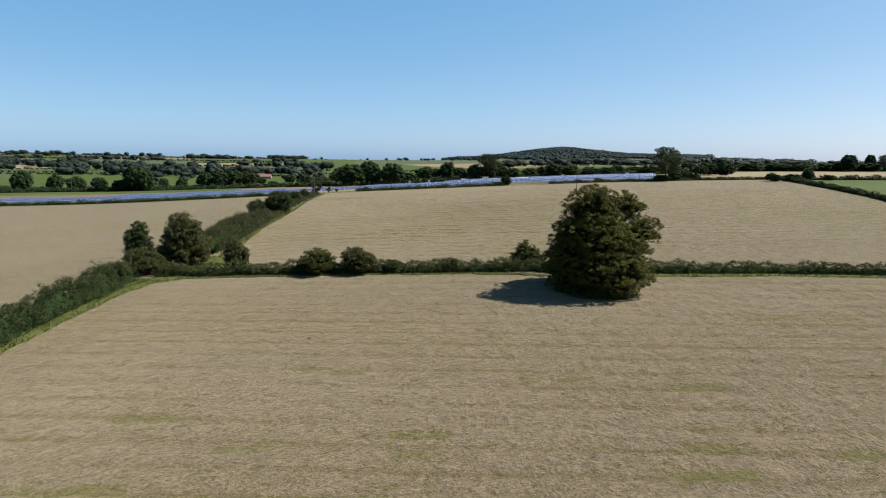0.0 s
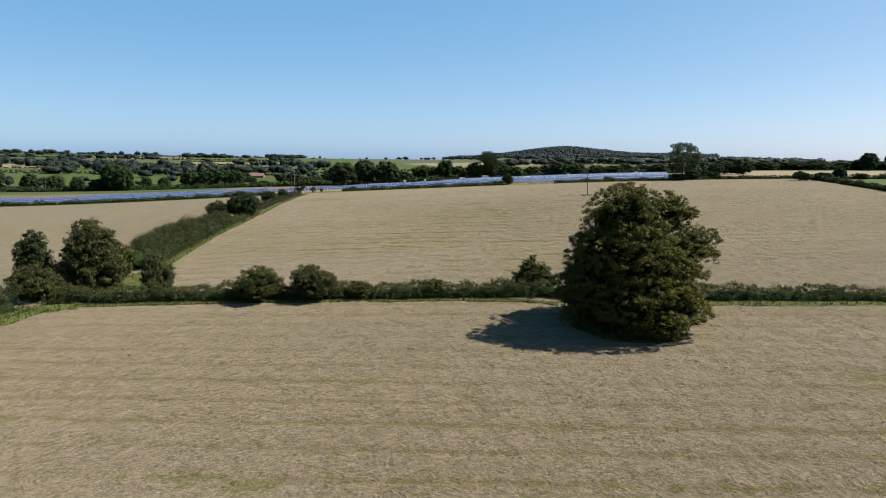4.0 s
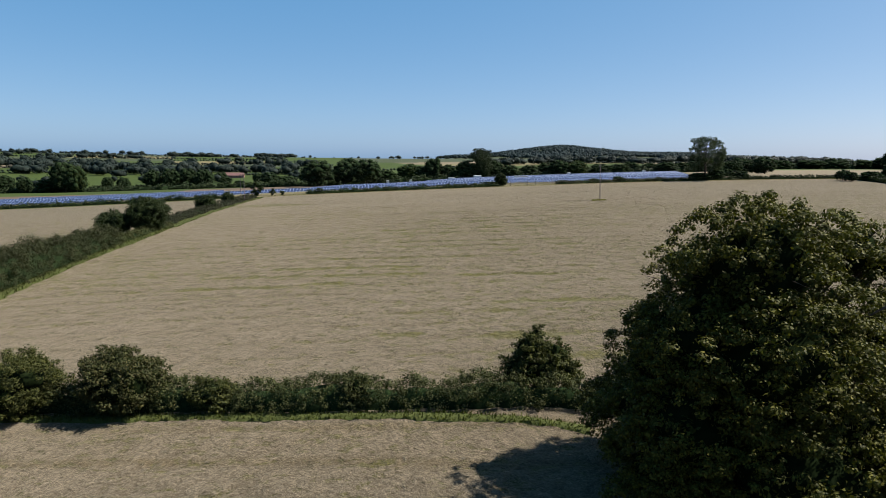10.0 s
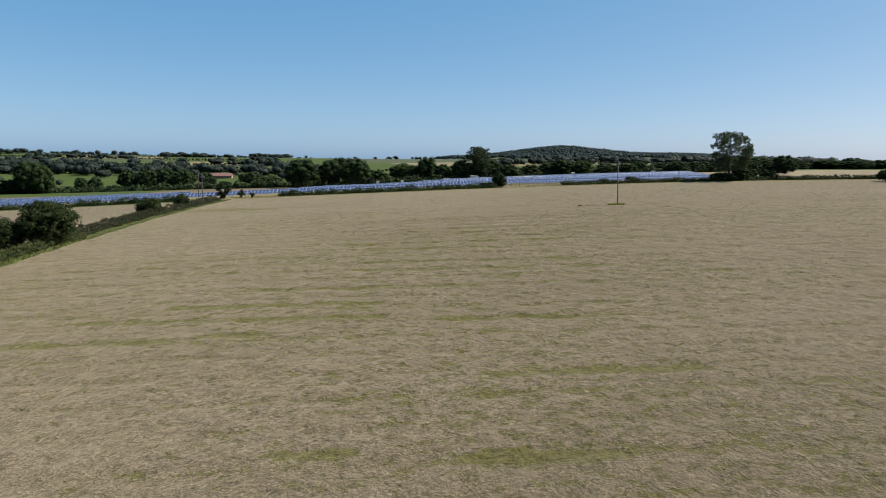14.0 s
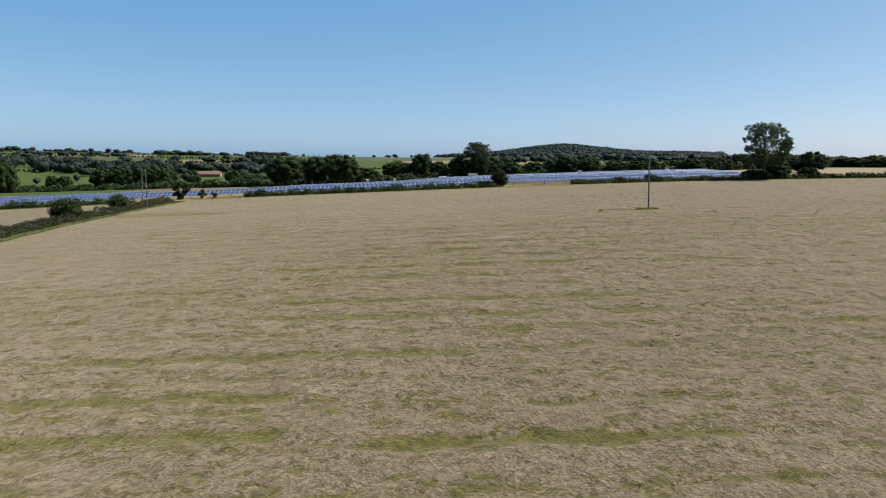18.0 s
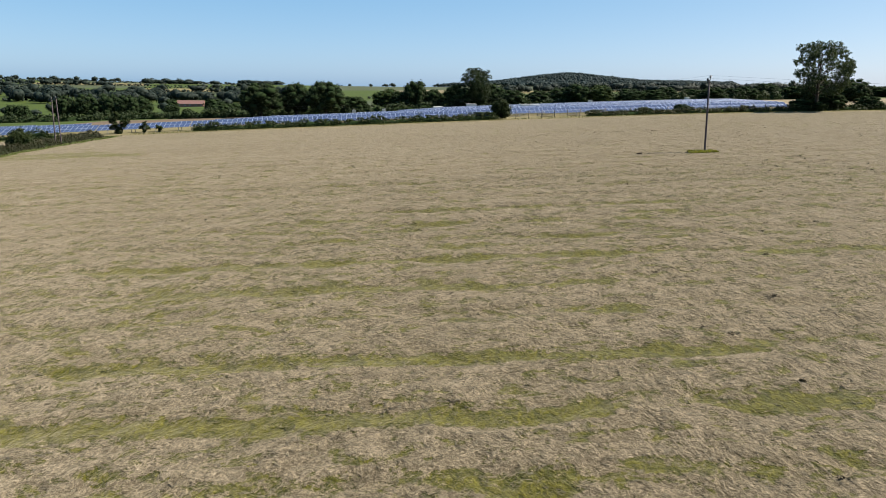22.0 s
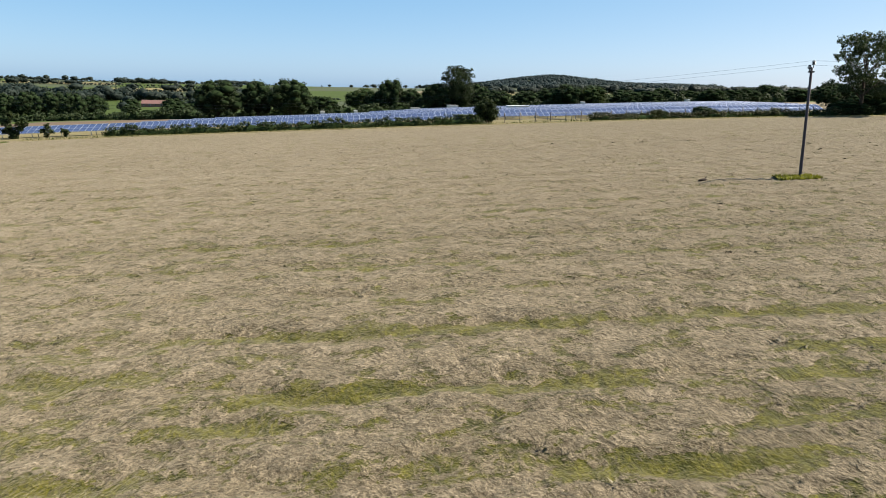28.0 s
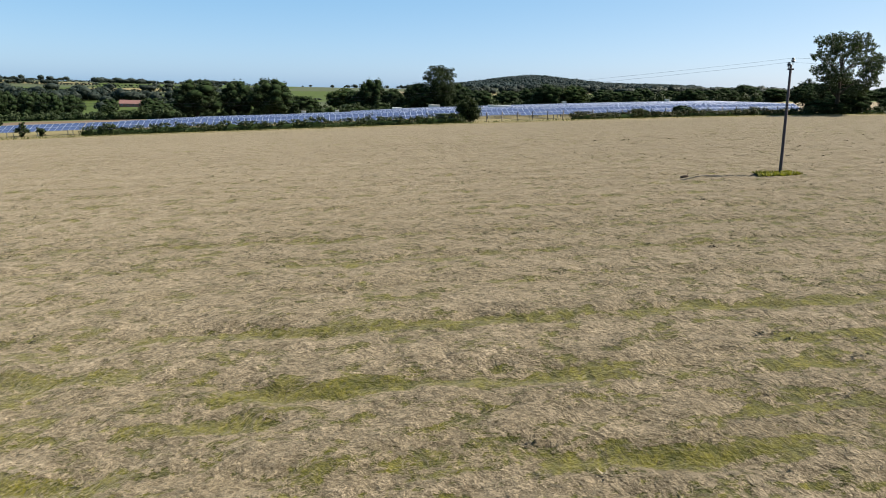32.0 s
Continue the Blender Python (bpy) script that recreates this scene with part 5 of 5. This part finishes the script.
# the skyline trees
spots = []
for x0, x1, yy, clusters in ((-1150, -160, 1610, 34), (-150, 330, 1570, 7), (700, 1400, 1490, 26)):
    for c in range(clusters):
        cx0, n = rng.uniform(x0, x1), rng.choice((1, 1, 2, 4, 8, 12))
        for k in range(n):
            off = rng.normal(0, 1)
            tall = (rng.uniform(5, 8) + min(n, 9) * 0.35 * max(0.0, 1 - abs(off))) * rng.uniform(0.7, 1.15) * (0.75 if x1 < 0 else 1.0)
            spots.append((cx0 + off * 5.2 * n, yy + rng.normal(0, 14), tall, tall * rng.uniform(1.1, 2.0)))
far_trees("skyline_trees", "scattered trees along the far ridge", spots, 81, FAR_LEAF, 2, 60, 1, 0.2)

# ---- solar farm ----
TILT_P, TABLE, SLOPE = 19.0, 19.8, 3.4


def module_mesh():
    bm = box_bm(1.08, 1.66, 0.035, 0.0)
    top = max(bm.faces, key=lambda f: f.calc_center_median().z)
    inner = bmesh.ops.inset_region(bm, faces=[top], thickness=0.05, depth=-0.006)
    for f in bm.faces:
        f.material_index = 1
    top.material_index = 0
    return bm_mesh("module", bm, [GLASS_BLUE, ALU])


def array_mesh():
    """A whole table of modules far off, as one slab with recessed glass."""
    bm = bmesh.new()
    bmesh.ops.create_grid(bm, x_segments=18, y_segments=2, size=0.5, matrix=Matrix.Diagonal((TABLE, SLOPE, 1, 1)))
    glass = list(bm.faces)
    for f in glass:
        f.material_index = 1
    bmesh.ops.inset_individual(bm, faces=glass, thickness=0.05, depth=-0.006)
    for f in glass:
        f.material_index = 0
    rim = bmesh.ops.extrude_face_region(bm, geom=list(bm.faces))
    bmesh.ops.translate(bm, vec=(0, 0, -0.04), verts=[v for v in rim["geom"] if isinstance(v, bmesh.types.BMVert)])
    bmesh.ops.recalc_face_normals(bm, faces=list(bm.faces))
    return bm_mesh("panel_sheet", bm, [GLASS_BLUE, ALU])


def post_mesh(h):
    bm = box_bm(0.1, 0.07, h + 0.6, 0.0, None, (0, 0, -0.6))
    return bm_mesh("rack_post", bm, GALV)


MODULE, ARRAY, FRONT_POST, BACK_POST = module_mesh(), array_mesh(), post_mesh(0.86), post_mesh(1.68)
RAIL = bm_mesh("rail", box_bm(TABLE, 0.06, 0.08), GALV)


def solar_table(x, y, single):
    z, dz = ground(x, y), ground(x + 8, y) - ground(x - 8, y)
    ob = thing("solar_table", "tilted blue solar panel table on steel posts", "solar panel", "solar panel tables", pose(x, y, z, 0, -math.degrees(math.atan2(dz, 16)), 0))
    tilt = pose(0, 0, 1.32, TILT_P, 0, 0)
    if single:
        for i in range(18):
            for j in (0, 1):
                part("module", MODULE, ob, "", tilt @ pose((i - 8.5) * 1.1, (j - 0.5) * 1.69, 0))
        for j in (-0.9, 0.9):
            part("rail", RAIL, ob, "", tilt @ pose(0, j, -0.1))
    else:
        part("panel_sheet", ARRAY, ob, "", tilt)
    for px in (-7.5, -2.5, 2.5, 7.5):
        part("rack_post", FRONT_POST, ob, "", pose(px, -1.2, 0))
        part("rack_post", BACK_POST, ob, "", pose(px, 1.2, 0))


row_y = 303.0
while row_y < 424:
    x = solar_right(row_y) - TABLE / 2
    inner = np.interp(row_y, [310, 319, 328, 338, 348, 424], [-18, -10, 0, 20, 44, 56])
    while x > (-270 if row_y < 318.5 else -125 if row_y < 334 else inner):
        if not (row_y < 304 and 49 < x < 62) and not (row_y > 306 and -50 < x < inner):
            solar_table(x, row_y, row_y < 304)
        x -= TABLE + 0.12
    row_y += 7.6

# ---- cabins, fence, poles, buildings ----
def cabin(x, y, sx, sy, sz, mat, label, turn=0):
    ob = thing("equipment_cabin", label, "cabin", "", pose(x, y, ground(x, y) - 0.1, 0, 0, turn))
    part("body", bm_mesh("body", box_bm(sx, sy, sz, 0.04), mat), ob)
    part("roof", bm_mesh("roof", box_bm(sx + 0.2, sy + 0.2, 0.14, 0.03, None, (0, 0, sz)), mat), ob)
    part("door", bm_mesh("door", box_bm(0.9, 0.06, sz - 0.4, 0.01, None, (sx * 0.2, -sy / 2 - 0.01, 0.15)), mat), ob, "flush steel door")
    part("plinth", bm_mesh("plinth", box_bm(sx + 0.3, sy + 0.3, 0.3, 0.02, None, (0, 0, -0.15)), GALV), ob)


cabin(53.8, 299.5, 3.4, 2.0, 1.6, CABIN, "grey-green steel equipment cabin by the hedge")
cabin(79, 362, 6.0, 2.4, 2.3, WHITE, "white transformer container among the solar panels")
cabin(56, 428, 3.4, 2.0, 2.0, WHITE, "white inverter container behind the panels")
cabin(70, 429, 4.0, 2.4, 2.6, WHITE, "white inverter container beside tall trees")
cabin(34, 428, 1.2, 1.2, 1.8, WHITE, "white kiosk at the far edge of panels")
cabin(22, 428, 1.4, 1.4, 1.8, WHITE, "white kiosk under dark trees")
cabin(120, 428, 1.3, 1.3, 2.5, WHITE, "small white kiosk behind the panels")
cabin(163, 430, 1.4, 1.4, 2.5, WHITE, "small white kiosk near the wood")

FENCE_POST = bm_mesh("post", box_bm(0.14, 0.14, 2.0, 0.015, None, (0, 0, -0.3)), POST)
fence = thing("wire_fence", "weathered wooden post and wire fence by the panels", "fence")
fx = np.arange(58, 126, 2.9)
for k, x in enumerate(fx):
    part("post", FENCE_POST, fence, "", pose(x, 295.6, ground(x, 295.6), random.uniform(-2, 2), random.uniform(-2, 2), random.uniform(0, 90)))
for h in (0.5, 0.95, 1.4):
    V, Fq = limb_arrays([[(x, 295.6, ground(x, 295.6) + h, 0.012) for x in fx]], 4)
    part("wire", poly_mesh("wire", V, Fq, GALV), fence)


def pole(x, y, height, lean=(0, 0), label="", turn=0, thick=1.0):
    ob = thing("utility_pole", label or "weathered wooden utility pole with insulators", "utility pole", "power line", pose(x, y, ground(x, y), lean[0], lean[1], turn))
    V, Fq = limb_arrays([[(0, 0, h, r * thick) for h, r in ((-0.4, 0.135), (0.1, 0.13), (height * 0.5, 0.112), (height - 0.02, 0.095), (height, 0.07))]], 14)
    part("shaft", poly_mesh("shaft", V, Fq, POLEWOOD, True), ob)
    bm = bmesh.new()
    bmesh.ops.create_cone(bm, cap_ends=True, segments=14, radius1=0.1, radius2=0.05, depth=0.06, matrix=Matrix.Translation((0, 0, height + 0.02)))
    part("cap", bm_mesh("cap", bm, IRON), ob, "dark pole cap")
    bm = box_bm(0.46, 0.08, 0.1, 0.01, None, (-0.1, -0.14, height - 0.32))
    part("crossarm", bm_mesh("crossarm", bm, IRON), ob, "short dark steel crossarm")
    for px, hz in ((-0.27, height - 0.24), (0.02, height + 0.05)):
        bm = bmesh.new()
        bmesh.ops.create_cone(bm, cap_ends=True, segments=8, radius1=0.025, radius2=0.025, depth=0.3, matrix=Matrix.Translation((px, -0.16, hz + 0.1)))
        for q, r in ((0.2, 0.14), (0.3, 0.16), (0.4, 0.12)):
            bmesh.ops.create_cone(bm, cap_ends=True, segments=12, radius1=r, radius2=r * 0.5, depth=0.09, matrix=Matrix.Translation((px, -0.16, hz + q)))
        part("insulator", bm_mesh("insulator", bm, IRON), ob, "dark ceramic insulator")
    return ob


pole(65.5, 216.5, 7.65, (0.3, -2.2), thick=0.88)
verge("grass_tuft", "island of uncut grass round the pole foot", [(63.6, 216.5), (64.5, 216.2), (65.5, 216.0), (66.5, 216.3)], 1.4, 90, 0.2, 170, TUFT, OLIVE)
pole(154.5, 166.5, 8.6)
pole(-24.0, 266.6, 7.4, (0, 1.0), "slim weathered wooden pole in the hedge", 0, 0.8)
pole(-22.9, 266.2, 7.5, (0, -0.6), "second slim pole of a braced pair", 0, 0.8)
pole(-190, 452, 9.0, (0, 0), "distant wooden pole beyond the panels")


def wire(a, b, sag, name="power_line"):
    p, q = np.array(a, float), np.array(b, float)
    t = np.linspace(0, 1, 40)[:, None]
    c = p + (q - p) * t - np.array((0, 0, 1)) * 4 * sag * t * (1 - t)
    V, Fq = limb_arrays([[(*r, 0.006) for r in c]], 5)
    thing(name, "thin sagging overhead power wire", "wire", "power line", me=poly_mesh(name, V, Fq, IRON))


for off, h in ((-0.27, 0.0), (0.02, 0.3)):
    wire((65.2 + off, 216.3, 11.4 + h), (-23.4 + off, 266.4, 7.2 + h), 2.3)
    wire((65.2 + off, 216.3, 11.4 + h), (154.5 + off, 166.3, 10.9 + h), 1.2)


def gable_house(name, label, x, y, length, depth, eave, ridge, wall, roof, turn, windows, category="house"):
    ob = thing(name, label, category, "", pose(x, y, ground(x, y) - 0.1, 0, 0, turn))
    bm = bmesh.new()
    l, d = length / 2, depth / 2
    vs = [bm.verts.new(c) for c in ((-l, -d, 0), (l, -d, 0), (l, d, 0), (-l, d, 0), (-l, -d, eave), (l, -d, eave), (l, d, eave), (-l, d, eave), (-l, 0, ridge), (l, 0, ridge))]
    for f in ((0, 1, 5, 4), (1, 2, 6, 9, 5), (2, 3, 7, 6), (3, 0, 4, 8, 7)):
        bm.faces.new([vs[i] for i in f])
    part("wall", bm_mesh("wall", bm, wall), ob)
    slope = math.degrees(math.atan2(ridge - eave, d))
    run = math.hypot(ridge - eave, d) + 0.3
    for s in (-1, 1):
        bm = box_bm(length + 0.6, run, 0.16, 0.02)
        part("roof", bm_mesh("roof", bm, roof), ob, "", pose(0, s * d / 2 * 1.03, (eave + ridge) / 2 - 0.02, -s * slope, 0, 0))
    for k in range(windows):
        px = (k - (windows - 1) / 2) * length / windows
        w = part("window", bm_mesh("window", box_bm(1.1, 0.12, 1.2, 0.02, None, (px, -d, eave * 0.4)), WHITE), ob, "white window frame")
        part("pane", bm_mesh("pane", box_bm(0.9, 0.06, 1.0, 0, None, (px, -d - 0.05, eave * 0.4 + 0.1)), PANE), w)
    return ob


gable_house("barn", "long red-roofed farm building beyond the trees", -118.5, 735, 21, 10, 2.4, 5.0, SALMON, TILE, 3, 5, "barn")
tree("round", -97, 600, 6.5, 11, 20)
tree("oval", -73, 604, 7.5, 10, 80)
tree("round", -110, 645, 9.0, 12, 200)
tree("low", -86, 596, 3.0, 9, 140)
gable_house("cottage", "white rendered cottage with a dark slate roof", -247, 452, 8, 6, 4.4, 7.2, RENDERED, SLATE, 20, 3)

# white sacks by the gateway
for x, y, s in ((-36.4, 117.6, 0.8), (-35.4, 117.4, 0.7)):
    rng = np.random.default_rng(int(-x * 10))
    V, Fq = core_arrays(rng, [(0, 0, 0.45, 0.62 * s, 0.5 * s, 0.5)], 1.0, 3, 0.02)
    thing("bulk_bag", "white woven bulk bag standing by the gateway", "bag", "", pose(x, y, ground(x, y) - 0.02), poly_mesh("bulk_bag", V, Fq, SACK, True))


# dark log and thin cable shapes tracing the pole's cast shadow in the hay
log = thing("shadow_tip_log", "short dark log shape at the pole shadow tip", "log", m=pose(58.2, 216.7, ground(58.2, 216.7) + 0.06, 0, 0, 20) @ Matrix.Diagonal((0.75, 0.7, 0.7, 1)))
V, Fq = limb_arrays([[(-0.55, 0, 0, 0.03), (-0.5, 0, 0, 0.10), (0, 0.03, 0.05, 0.13), (0.42, 0, 0.02, 0.11), (0.46, 0, 0.02, 0.03)]], 9)
part("stem", poly_mesh("stem", V, Fq, IRONBARK, True), log)
V, Fq = limb_arrays([[(0.2, 0.02, 0.06, 0.05), (0.45, 0.1, 0.22, 0.04), (0.6, 0.14, 0.36, 0.02)]], 6)
part("branch_stub", poly_mesh("branch_stub", V, Fq, IRONBARK, True), log)
cable = [(x, 216.75 - 0.06 * (x - 59) + 0.05 * math.sin(x * 1.7)) for x in np.linspace(59.0, 63.4, 24)]
V, Fq = limb_arrays([[(x, y, ground(x, y) + float(hay_relief(x, y)) + 0.03, 0.022) for x, y in cable]], 5)
thing("shadow_line_cable", "dark cable shape traced along the pole shadow", "cable", me=poly_mesh("shadow_line_cable", V, Fq, IRON))
